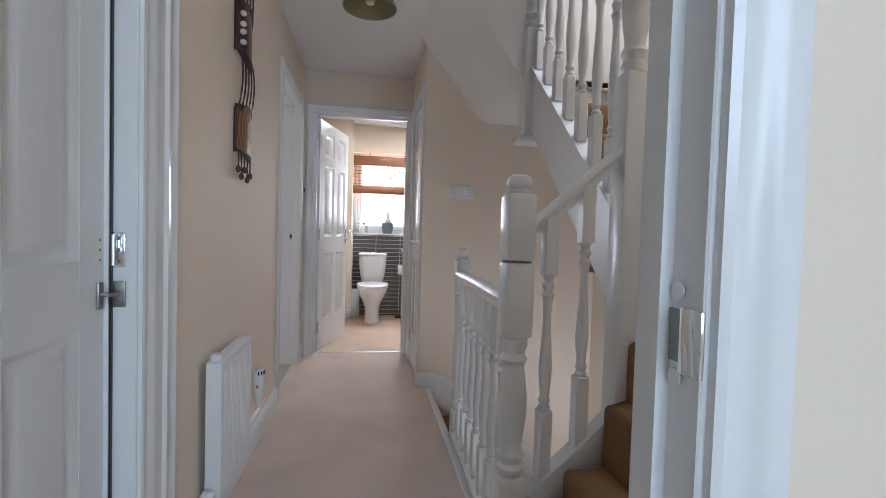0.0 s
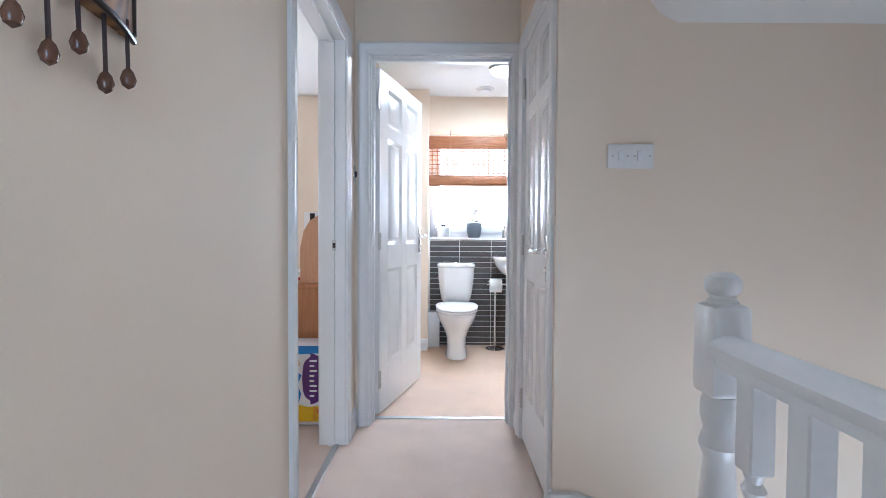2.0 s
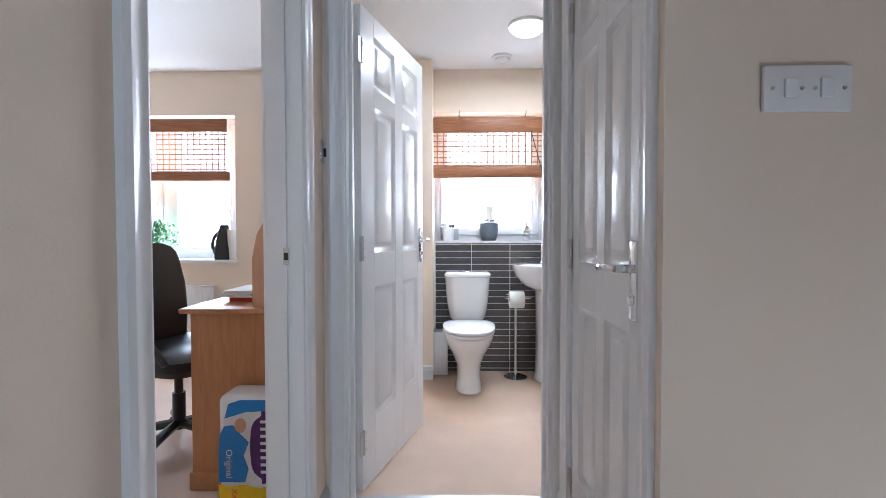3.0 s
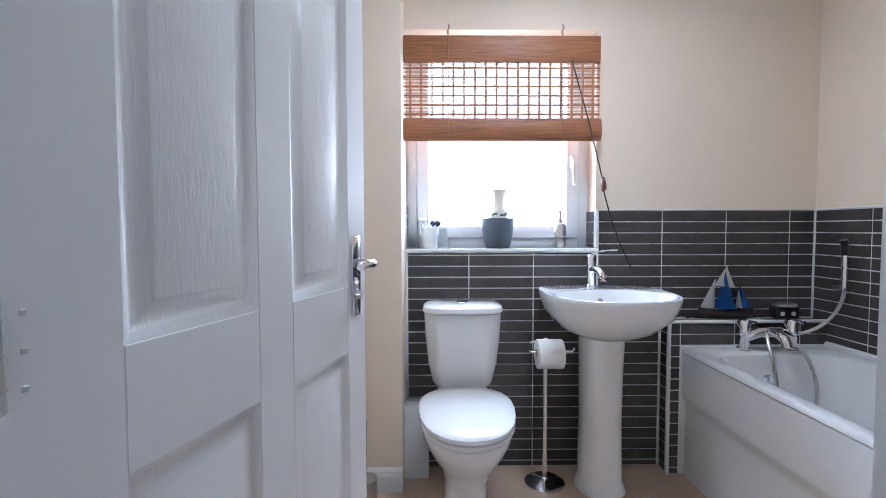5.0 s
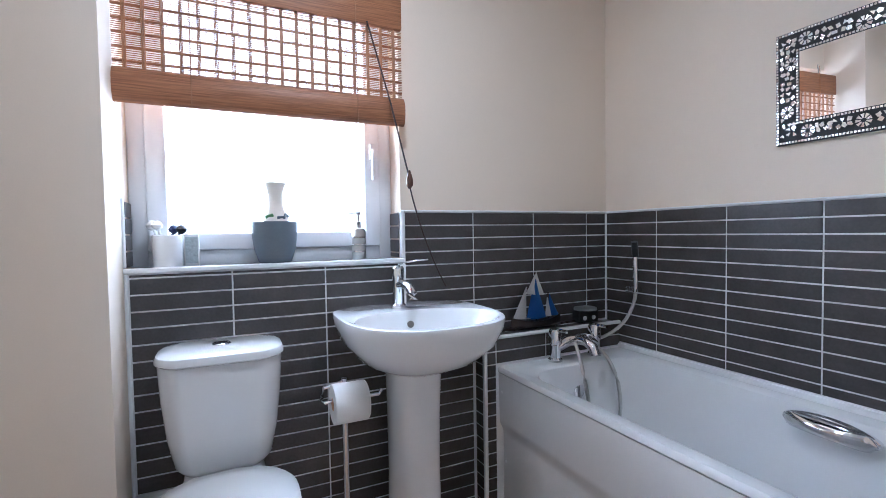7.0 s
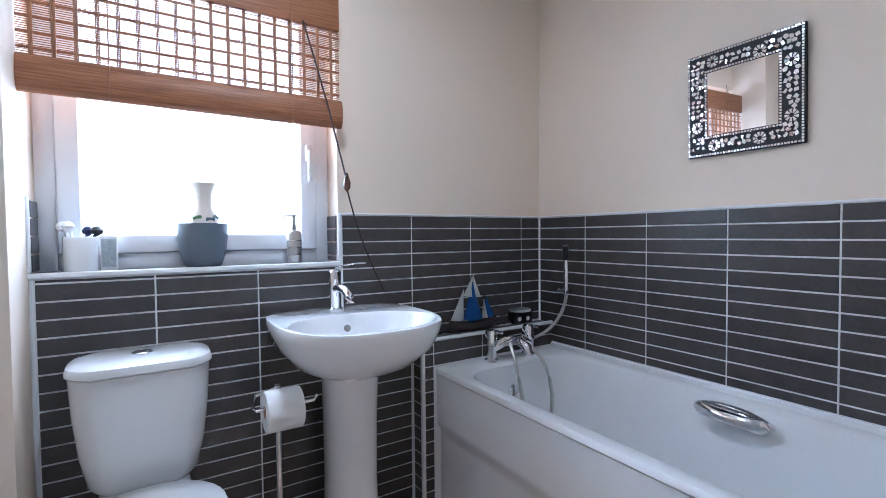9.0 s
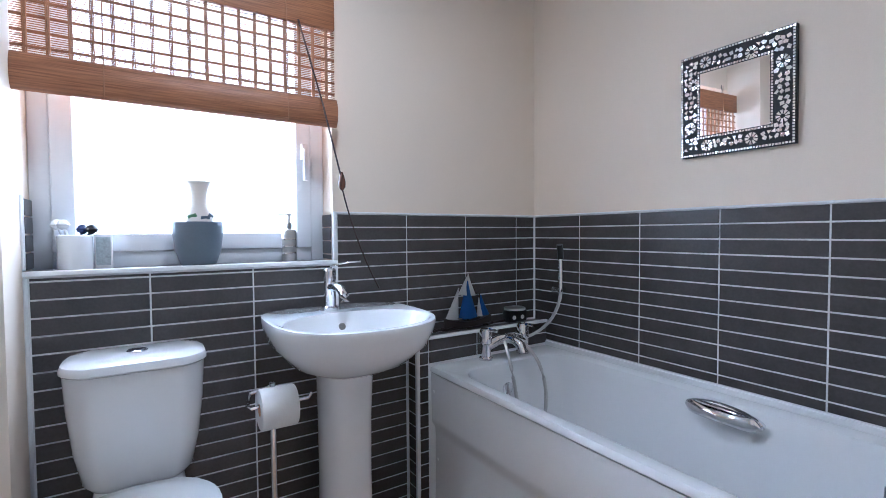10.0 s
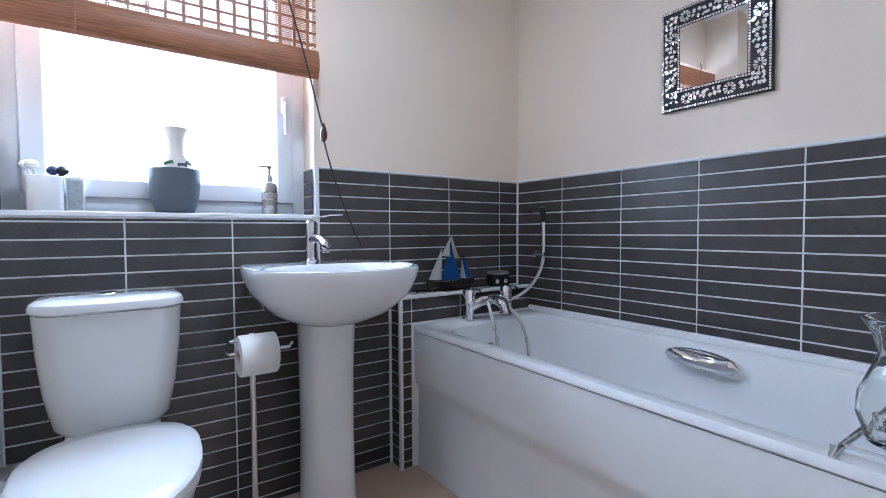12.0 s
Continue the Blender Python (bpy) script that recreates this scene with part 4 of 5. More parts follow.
bx0, bx1, by0, by1, bz = 0.935, 1.592, 4.41, 6.068, 0.578


def rr(x0, x1, y0, y1, z, r, n=6):
    out = []
    for cx, cy, a0 in ((x1 - r, y1 - r, 0), (x0 + r, y1 - r, 90), (x0 + r, y0 + r, 180), (x1 - r, y0 + r, 270)):
        for k in range(n + 1):
            a = radians(a0 + 90 * k / n)
            out.append((cx + r * math.cos(a), cy + r * math.sin(a), z))
    return out


tub = [rr(bx0 + 0.004, bx1, by0, by1, bz - 0.024, 0.012), rr(bx0, bx1, by0, by1, bz - 0.020, 0.012), rr(bx0, bx1, by0, by1, bz - 0.008, 0.014), rr(bx0 + 0.005, bx1 - 0.004, by0 + 0.006, by1 - 0.005, bz, 0.014),
       rr(bx0 + 0.045, bx1 - 0.05, by0 + 0.06, by1 - 0.105, bz + 0.001, 0.10), rr(bx0 + 0.060, bx1 - 0.061, by0 + 0.072, by1 - 0.117, bz - 0.007, 0.10), rr(bx0 + 0.075, bx1 - 0.07, by0 + 0.09, by1 - 0.125, bz - 0.04, 0.10),
       rr(bx0 + 0.10, bx1 - 0.095, by0 + 0.25, by1 - 0.155, bz - 0.36, 0.12), rr(bx0 + 0.13, bx1 - 0.125, by0 + 0.30, by1 - 0.19, bz - 0.405, 0.10), rr(bx0 + 0.18, bx1 - 0.17, by0 + 0.36, by1 - 0.24, bz - 0.415, 0.08)]
bm = loft(tub, True, False)
bm.faces.new([v for v in bm.verts][-len(tub[-1]):])
part("tub", bm, ACRYL, bh)
# side panel: plain upper band, recessed lower field
prof = [(0.005, 0.551), (0.008, 0.37), (0.010, 0.35), (0.024, 0.325), (0.026, 0.30), (0.024, 0.06), (0.020, 0.0)]
rings = [[(bx0 + u, y, z) for u, z in prof] + [(bx0 + 0.05, y, 0.0), (bx0 + 0.05, y, 0.551)] for y in (by0, by1 - 0.004)]
pn_ = part("side_panel", loft(rings), ACRYL, bh, "white moulded bath panel")
for z in (0.20, 0.48):
    bm = lathe([(0.006, 0), (0.006, 0.003), (0.002, 0.005)], 10)
    bmesh.ops.transform(bm, matrix=Matrix.Translation((bx0 + (0.024 if z < 0.4 else 0.008), by1 - 0.025, z)) @ Euler((0, radians(-90), 0)).to_matrix().to_4x4(), verts=bm.verts)
    part("screw_cap", bm, TRIMW, pn_)
gx = bx1 - 0.085
rings = []
for k in range(19):
    f = k / 18
    e = (2 * f - 1) ** 2
    h = 0.004 + (0.013 + 0.010 * e) * max(0.0, 1 - e ** 4) ** 0.5
    c = Vector((gx - 0.004 - 0.032 * math.sin(math.pi * f) ** 0.8, 5.335 - 0.225 * f, 0.540 - 0.008 * f))
    rings.append([c + Vector((0.011 * math.cos(a), 0, h * math.sin(a))) for a in [2 * math.pi * q / 14 for q in range(14)]])
gp = loft(rings)
plate = part("grip_plate", loft([[(gx + x, 5.2225 + 0.118 * g * math.cos(a), 0.536 + 0.004 * math.cos(a) + 0.031 * g * math.sin(a)) for a in [2 * math.pi * q / 32 for q in range(32)]] for x, g in ((0.012, 1.0), (-0.002, 1.0), (-0.006, 0.95))]), CHROME, bh, "oval chrome grip plate")
part("grip", gp, CHROME, bh, "chrome bath grip")
structure("trim_bath_seal", box(bx1 - 0.012, XB + 0.004, 4.415, 6.07, 0.576, 0.597, 0.004), TRIMW, "white sealing strip along the bath")

bt_ = thing("bath_mixer_tap", "chrome bath shower mixer on the bath rim", "bath tap", pose(1.285, 6.015, bz) @ Matrix.Scale(1.22, 4))
for x in (-0.085, 0.085):
    c = part("pillar", lathe([(0.024, 0), (0.024, 0.008), (0.018, 0.014), (0.018, 0.055), (0.022, 0.06), (0.022, 0.10), (0.017, 0.108)], 18, (x, 0, 0)), CHROME, bt_)
    part("lever", tube([(x, 0, 0.10), (x, -0.02, 0.107), (x + 0.008, -0.05, 0.106)], 0.006, 8), CHROME, c)
part("body", tube([(-0.085, 0, 0.045), (-0.04, -0.01, 0.065), (0.04, -0.01, 0.065), (0.085, 0, 0.045)], 0.018, 12), CHROME, bt_)
part("spout", tube([(0, -0.01, 0.065), (0, -0.05, 0.068), (0, -0.085, 0.055), (0, -0.095, 0.03)], 0.016, 12), CHROME, bt_)
hs = thing("shower_set", "chrome shower handset with hose on the tiled wall", "shower", pose(0, 0, 0))
part("handset", tube([(1.545, 5.936, 0.845), (1.545, 5.936, 0.94), (1.543, 5.936, 1.0)], 0.012, 12), CHROME, hs)
part("shower_head", tube([(1.543, 5.936, 0.995), (1.538, 5.934, 1.03), (1.530, 5.93, 1.058)], 0.014, 12), BLACKP, hs, "dark spray head")
bm = tube([(1.594, 5.955, 0.85), (1.555, 5.955, 0.85)], 0.013, 12)
tube([(1.55, 5.925, 0.85), (1.55, 5.985, 0.85)], 0.015, 12, bm)
part("bracket", bm, CHROME, hs, "chrome wall bracket")
part("hose", tube(bez((1.545, 5.936, 0.845), (1.54, 5.95, 0.68), (1.43, 6.04, 0.62), (1.31, 6.0, 0.655), 14) , 0.0075, 8), STEEL, hs)
part("hose_loop", tube(bez((1.31, 5.99, 0.655), (1.45, 5.90, 0.60), (1.42, 5.86, 0.33), (1.33, 5.88, 0.24), 16), 0.0075, 8), STEEL, hs)
part("hose_loop", tube(bez((1.26, 5.99, 0.655), (1.22, 5.90, 0.60), (1.25, 5.88, 0.40), (1.26, 5.88, 0.24), 14), 0.0075, 8), STEEL, hs)
pc = thing("bath_plug_chain", "chrome overflow with a plug chain inside the bath", "bath plug", pose(0, 0, 0))
bm = lathe([(0.026, 0), (0.026, 0.005), (0.018, 0.008)], 18)
bmesh.ops.transform(bm, matrix=Matrix.Translation((1.23, by1 - 0.135, 0.47)) @ Euler((radians(90), 0, 0)).to_matrix().to_4x4(), verts=bm.verts)
part("overflow", bm, CHROME, pc)
part("chain", tube(bez((1.23, by1 - 0.145, 0.47), (1.23, by1 - 0.15, 0.42), (1.25, by1 - 0.16, 0.38), (1.26, by1 - 0.165, 0.33), 8), 0.003, 6), STEEL, pc)

# tiled ledge box at the foot of the bath
LX, LY, LZ = 0.885, 6.072, 0.695
ledge = walls("wall_tiled_ledge", [(LX, XB, LY, YB, 0, LZ - 0.008)], GROUT, "dark tiled ledge with white edges at the foot of the bath")
bm = bmesh.new()
add_box(bm, LX - 0.012, LX + 0.004, LY - 0.012, LY + 0.004, 0, LZ + 0.002, 0.003, 1)
add_box(bm, LX - 0.012, XB, LY - 0.012, LY + 0.004, LZ - 0.010, LZ + 0.004, 0.003, 1)
add_box(bm, LX - 0.012, LX + 0.004, LY + 0.005, YB, LZ - 0.010, LZ + 0.004, 0.003, 1)
structure("trim_ledge", bm, TRIMW, "white tile edging of the ledge")
bm = bmesh.new()
add_box(bm, -0.310, 0.585, YB - 0.014, YB + 0.004, 1.000, 1.016, 0.003, 1)
add_box(bm, 0.570, 0.586, YB - 0.013, YB + 0.003, 1.017, 1.196, 0.003, 1)
add_box(bm, -0.298, -0.288, YB - 0.012, YB + 0.003, 0.0, 0.999, 0.003, 1)
add_box(bm, 0.587, XB - 0.005, YB - 0.010, YB + 0.002, 1.188, 1.196, 0.002, 1)
add_box(bm, XB - 0.010, XB + 0.002, 4.405, YB - 0.011, 1.188, 1.196, 0.002, 1)
add_box(bm, -0.300, -0.290, YB - 0.013, YB + 0.003, 1.017, 1.225, 0.003, 1)
structure("trim_tiles", bm, TRIMW, "white tile edging strip")
structure("window_sill", box(-0.297, 0.575, YB + 0.005, 6.268, 1.0, 1.013, 0.002, 1), TILE, "dark tiled sill")

# bathroom blind
bl = thing("bamboo_blind", "brown bamboo roman blind, half raised", "window blind", pose(0, 6.105, 0))
X0, X1 = -0.297, 0.570
part("header", box(X0, X1, -0.014, 0.012, 1.833, 1.950, 0.006, 2), BAMBOO, bl)
ro = part("bottom_fold", loft([[(x, -0.004 + 0.021 * math.cos(a) * (1 if math.cos(a) > 0 else 1.1), 1.543 + 0.050 * math.sin(a)) for a in [2 * math.pi * k / 20 for k in range(20)]] for x in (X0 - 0.002, X0 + 0.2, X1 - 0.2, X1 + 0.003)]), BAMBOO, bl)
for k in range(6):
    z = 1.812 - k * 0.040
    part("slat", box(X0, X1, -0.003, 0.003, z - 0.0035, z + 0.0035, 0.001, 1), BAMBOO, bl)
bm = bmesh.new()
for k in range(40):
    z = 1.828 - k * 0.006
    add_box(bm, X0, X1, -0.001, 0.001, z - 0.0009, z + 0.0009)
part("reeds", bm, REED, bl, "thin loosely woven reeds")["kind"] = "stuff"
bm = bmesh.new()
for k in range(18):
    x = X0 + 0.03 + k * (X1 - X0 - 0.06) / 17
    for dx in (-0.0035, 0.0, 0.0035):
        add_box(bm, x + dx - 0.0014, x + dx + 0.0014, -0.0035, 0.0035, 1.590, 1.836)
part("warp_threads", bm, REED, bl, "woven vertical threads")["kind"] = "stuff"
for x in (-0.10, 0.40):
    part("lift_cord", tube([(x, -0.019, 1.99), (x, -0.019, 1.93), (x, -0.0275, 1.49)], 0.0016, 6), REED, bl)
    part("hook", tube([(x, -0.01, 1.999), (x + 0.006, -0.012, 1.985), (x - 0.004, -0.012, 1.965), (x, -0.012, 1.95)], 0.003, 6), DULLGREY, bl, "dark metal hook")
pc2 = part("pull_cord", tube([(0.44, -0.02, 1.84), (0.51, -0.05, 1.56), (0.570, -0.06, 1.305)], 0.0032, 6), CORD, bl, "brown pull cord")
part("toggle", lathe([(0.003, 0.035), (0.008, 0.02), (0.013, 0.0), (0.012, -0.018), (0.004, -0.03)], 12, (0.571, -0.06, 1.295)), BEAD, pc2, "brown wooden toggle")
part("tail", tube(bez((0.572, -0.06, 1.27), (0.61, -0.03, 1.16), (0.68, 0.02, 1.02), (0.75, 0.03, 0.90), 8), 0.003, 6), CORD, pc2)

# things on the sill
pt = thing("plant_pot", "blue-grey ceramic pot on the window sill", "plant pot", pose(0.132, 6.20, 1.013))
part("pot", lathe([(0.048, 0), (0.054, 0.006), (0.068, 0.05), (0.074, 0.10), (0.0755, 0.138), (0.074, 0.142), (0.069, 0.141), (0.067, 0.11), (0.06, 0.10), (0.005, 0.10)], 32), POTG, pt)
vs = thing("vase", "cream waisted vase standing inside the pot", "vase", pose(0.137, 6.20, 1.113))
part("body", lathe([(0.034, 0), (0.040, 0.03), (0.041, 0.055), (0.036, 0.074), (0.0265, 0.090), (0.0240, 0.11), (0.0245, 0.135), (0.030, 0.158), (0.0375, 0.171), (0.0385, 0.174), (0.035, 0.173), (0.026, 0.155), (0.021, 0.13)], 28), VASEW, vs)
for k, (a, h) in enumerate(((-2.2, 0.060), (-1.2, 0.055), (-0.6, 0.062))):
    part("painted_leaf", box(-0.015, 0.015, -0.002, 0.002, -0.006, 0.006, 0.0018, 1), POTG if k else LEAF, vs).matrix_basis = pose(0.0395 * math.cos(a), 0.0395 * math.sin(a), h, 20, 15 * k - 15, math.degrees(a) + 90)
cu = thing("toothbrush_cup", "white cup with brushes on the sill", "cup", pose(-0.187, 6.195, 1.013))
part("cup", lathe([(0.040, 0), (0.042, 0.003), (0.042, 0.10), (0.040, 0.102), (0.038, 0.10), (0.038, 0.06), (0.002, 0.06)], 24), CERAMIC, cu)
for k, (dx, dy, mt, tx) in enumerate(((0.008, 0.01, NAVY, 0.01), (0.02, 0.0, BLACKP, 0.02), (-0.012, 0.01, SAILW, -0.03), (-0.005, -0.01, SAILW, -0.02))):
    b_ = part("brush", tube([(dx, dy, 0.02), (dx + tx * 0.6, dy, 0.10), (dx + tx, dy, 0.128 + 0.01 * (k > 1))], 0.004, 8), mt, cu)
    part("brush_head", lathe([(0.003, -0.014), (0.014, -0.006), (0.016, 0.002), (0.010, 0.012), (0.002, 0.016)], 12, (dx + tx, dy, 0.118 + 0.012 * (k > 1))), mt, b_)
tb = thing("tissue_packet", "small pale patterned packet beside the cup", "packet", pose(-0.122, 6.225, 1.013))
part("packet", box(-0.022, 0.022, -0.012, 0.012, 0, 0.105, 0.003), WHITEP, tb)
part("print", box(-0.018, 0.018, -0.0128, -0.0118, 0.01, 0.095), PRINTB, tb)
sd = thing("soap_dispenser", "brushed steel pump soap dispenser on the sill", "soap dispenser", pose(0.425, 6.20, 1.013))
part("bottle", lathe([(0.024, 0), (0.026, 0.004), (0.026, 0.105), (0.022, 0.115), (0.012, 0.12)], 24), STEEL, sd)
for z in (0.03, 0.055, 0.08):
    part("band", lathe([(0.0262, z), (0.0268, z + 0.002), (0.0262, z + 0.004)], 24), CHROME, sd)
part("pump", lathe([(0.010, 0.12), (0.010, 0.14), (0.005, 0.142), (0.005, 0.165), (0.009, 0.167), (0.009, 0.176)], 16), STEEL, sd)
part("nozzle", tube([(0, 0, 0.172), (-0.02, -0.004, 0.173), (-0.042, -0.008, 0.169)], 0.004, 8), STEEL, sd)

# model boat and small camera on the ledge
sb = thing("model_sailboat", "small model boat with blue and white sails on the ledge", "model boat", pose(1.155, 6.105, LZ + 0.004) @ Matrix.Diagonal((1.12, 1, 1, 1)))
hull = []
for f in [k / 8 for k in range(9)]:
    x, w = -0.11 + 0.22 * f, 0.028 * math.sin(math.pi * min(0.97, max(0.03, f * 0.9 + 0.05)))
    zt = 0.035 + 0.02 * (2 * f - 1) ** 2
    hull.append([(x, -w, zt), (x, -w * 0.7, 0.012), (x, 0, 0.0 if 0.1 < f < 0.9 else 0.012), (x, w * 0.7, 0.012), (x, w, zt)])
part("hull", loft(hull), DARKEDGE, sb)
part("mast", tube([(0.0, 0, 0.02), (-0.005, 0, 0.235)], 0.003, 6), DARKEDGE, sb)
part("mast", tube([(0.055, 0, 0.02), (0.055, 0, 0.15)], 0.0025, 6), DARKEDGE, sb)


def sail(a, b, c, mat):
    a, b, c = map(Vector, (a, b, c))
    rings = []
    for i in range(7):
        f = i / 6
        p, q = a.lerp(c, f), b.lerp(c, f * 0.98)
        row = []
        for j in range(6):
            g = j / 5
            v = p.lerp(q, g)
            v.y -= 0.016 * math.sin(math.pi * g) * (1 - f * 0.6)
            row.append(v)
        rings.append(row)
    bm = loft(rings, False, False)
    bmesh.ops.solidify(bm, geom=bm.faces, thickness=0.0015)
    part("sail", bm, mat, sb)


sail((-0.105, 0, 0.05), (-0.045, 0, 0.05), (-0.045, 0, 0.18), SAILW)
sail((-0.045, -0.003, 0.05), (0.0, -0.003, 0.05), (-0.012, 0, 0.19), BLUE)
sail((-0.05, -0.004, 0.15), (0.035, -0.004, 0.14), (0.0, 0, 0.238), SAILW)
sail((-0.04, -0.02, 0.045), (0.035, -0.015, 0.05), (-0.01, -0.01, 0.21), BLUE)
sail((0.05, 0, 0.05), (0.105, 0, 0.05), (0.06, 0, 0.14), BLUE)
sail((0.035, -0.008, 0.05), (0.065, -0.008, 0.05), (0.05, 0, 0.13), SAILW)
for x in (-0.10, 0.10):
    part("rigging", tube([(x, 0, 0.045), (-0.005, 0, 0.232)], 0.001, 5), CORD, sb)
ck = thing("toy_camera", "small black box with two round dials on the ledge", "ornament", pose(1.43, 6.115, LZ + 0.004))
part("body", box(-0.055, 0.055, -0.025, 0.025, 0, 0.055, 0.006, 2), BLACKP, ck)
part("top_plate", lathe([(0.05, 0.055), (0.05, 0.064), (0.045, 0.067)], 24), STEEL, ck)
for x in (-0.025, 0.025):
    bm = lathe([(0.010, 0), (0.010, 0.004), (0.005, 0.005)], 14)
    bmesh.ops.transform(bm, matrix=Matrix.Translation((x, -0.024, 0.022)) @ Euler((radians(90), 0, 0)).to_matrix().to_4x4(), verts=bm.verts)
    part("dial", bm, SAILW, ck)
ds = thing("driftwood", "dark flat twig ornament lying on the ledge", "ornament", pose(0.985, 6.11, LZ + 0.004))
for k in range(5):
    part("twig", tube([(-0.08 + 0.07 * k, -0.02 + 0.008 * k, 0.008), (-0.02 + 0.07 * k, 0.012 - 0.009 * k, 0.012), (0.05 + 0.07 * k, -0.022 + 0.007 * k, 0.009), (0.09 + 0.07 * k, -0.014, 0.014)], 0.006, 7), DARKEDGE, ds)

# mosaic mirror on the wall beside the bath
mr = thing("mosaic_mirror", "square wall mirror framed in mirror-chip mosaic", "mirror", Matrix(((0, 0, -1, XB), (-1, 0, 0, 5.408), (0, 1, 0, 1.366), (0, 0, 0, 1))) @ pose(0, 0, 0, 1.4, 0, 0))
S, B = 0.343, 0.068      # side and border; local x along the wall, y up, z out of it
part("backing", box(0, S, 0, S, 0.002, 0.016, 0.002, 1), BLACKG, mr)
part("mirror_glass", box(B, S - B, B, S - B, 0.0162, 0.0175), MIRROR, mr, "plain mirror glass")
rnd = random.Random(5)
bm = bmesh.new()


def chip(pts):
    lo = [bm.verts.new((x, y, 0.0155)) for x, y in pts]
    tilt = (rnd.uniform(-0.0009, 0.0009), rnd.uniform(-0.0009, 0.0009))
    cx, cy = sum(p[0] for p in pts) / len(pts), sum(p[1] for p in pts) / len(pts)
    hi = [bm.verts.new((cx + (x - cx) * 0.93, cy + (y - cy) * 0.93, 0.0185 + (x - cx) / 0.01 * tilt[0] + (y - cy) / 0.01 * tilt[1])) for x, y in pts]
    bm.faces.new(hi)
    for i in range(len(pts)):
        j = (i + 1) % len(pts)
        bm.faces.new((lo[i], lo[j], hi[j], hi[i]))


for inset, size in ((0.002, S - 0.004), (B - 0.010, S - 2 * B + 0.020)):
    n = round(size / 0.0088)
    g = size / n
    for i in range(n):
        for j in range(n):
            if i in (0, n - 1) or j in (0, n - 1):
                x, y, e = inset + i * g, inset + j * g, 0.0011
                chip([(x + e, y + e), (x + g - e, y + e), (x + g - e, y + g - e), (x + e, y + g - e)])
flowers = []
mid = B * 0.5
for cx, cy in ((0.085, S - mid), (0.225, S - mid - 0.012), (S - mid, 0.245), (S - mid, 0.085), (0.225, mid), (0.09, mid), (mid, 0.10), (mid + 0.012, 0.245)):
    flowers.append((cx, cy))
    for k in range(9):
        a0, a1 = 2 * math.pi * k / 9 + 0.1, 2 * math.pi * (k + 1) / 9 - 0.1
        r0, r1 = 0.006, 0.0195
        chip([(cx + r0 * math.cos(a0), cy + r0 * math.sin(a0)), (cx + r1 * math.cos(a0), cy + r1 * math.sin(a0)), (cx + r1 * math.cos(a1), cy + r1 * math.sin(a1)), (cx + r0 * math.cos(a1), cy + r0 * math.sin(a1))])
g = 0.0158
for i in range(int(S / g)):
    for j in range(int(S / g) + 1):
        x, y = 0.010 + (i + 0.5 + 0.3 * (j % 2)) * g + rnd.uniform(-0.003, 0.003), 0.006 + (j + 0.5) * g + rnd.uniform(-0.003, 0.003)
        edge = min(x, y, S - x, S - y)
        if edge < 0.0175 or edge > B - 0.0155 or any(math.hypot(x - a, y - b) < 0.0255 for a, b in flowers):
            continue
        k, a0, st_, tw = rnd.choice((3, 4, 4, 5)), rnd.uniform(0, 6), rnd.uniform(0.65, 0.95), rnd.uniform(0, 3.1)
        pts = []
        for q in range(k):
            a = a0 + 2 * math.pi * (q + rnd.uniform(-0.15, 0.15)) / k
            u, v = 0.0092 * math.cos(a), 0.0092 * st_ * math.sin(a)
            pts.append((x + u * math.cos(tw) - v * math.sin(tw), y + u * math.sin(tw) + v * math.cos(tw)))
        chip(pts)
part("mosaic", bm, MOSAIC, mr, "silver mirror chips set in black grout", False)["kind"] = "stuff"

# chrome rack over the bath with a glass vase
rk = thing("bath_rack", "chrome wire rack lying across the bath rim", "bath rack", pose(0, 0, bz))
for y in (4.60, 4.735):
    part("rail", tube([(0.945, y, 0.022), (0.94, y, 0.006), (0.965, y, 0.006), (1.58, y, 0.006), (1.588, y, 0.02)], 0.006, 8), CHROME, rk)
for k in range(7):
    x = 0.99 + k * 0.09
    part("crossbar", tube([(x, 4.60, 0.008), (x, 4.735, 0.008)], 0.004, 8), CHROME, rk)
gv = thing("glass_vase", "clear glass vase with pinched waist on the bath rack", "vase", pose(1.05, 4.672, bz + 0.012))
part("body", lathe([(0.040, 0), (0.046, 0.004), (0.062, 0.05), (0.060, 0.085), (0.040, 0.135), (0.034, 0.155), (0.042, 0.185), (0.058, 0.212), (0.061, 0.215), (0.057, 0.212), (0.039, 0.185), (0.031, 0.155), (0.037, 0.135), (0.056, 0.085), (0.057, 0.05), (0.040, 0.012), (0.003, 0.010)], 36), GLASS, gv)
sh = thing("sea_glass", "clear glass pieces inside the vase", "ornament", pose(1.05, 4.672, bz + 0.024))
for k in range(9):
    a, r = k * 2.4, 0.012 + 0.0025 * k
    part("piece", box(-0.013, 0.013, -0.009, 0.009, 0, 0.010, 0.003, 1), GLASS, sh).matrix_basis = pose(r * math.cos(a), r * math.sin(a), 0.004 + 0.0035 * k, 20 * k, 13 * k, 40 * k)

# bathroom ceiling
cl = thing("ceiling_light", "round white flush bathroom ceiling light, lit", "ceiling lamp", pose(0.30, 5.42, H))
part("base", lathe([(0.115, -0.018), (0.118, -0.012), (0.118, 0.0)], 32), TRIMW, cl)
part("diffuser", lathe([(0.004, -0.062), (0.04, -0.059), (0.08, -0.046), (0.105, -0.025), (0.110, -0.015)], 32), LAMPG, cl)
cv = thing("ceiling_vent", "round white extractor vent in the bathroom ceiling", "ceiling vent", pose(0.20, 5.92, H))
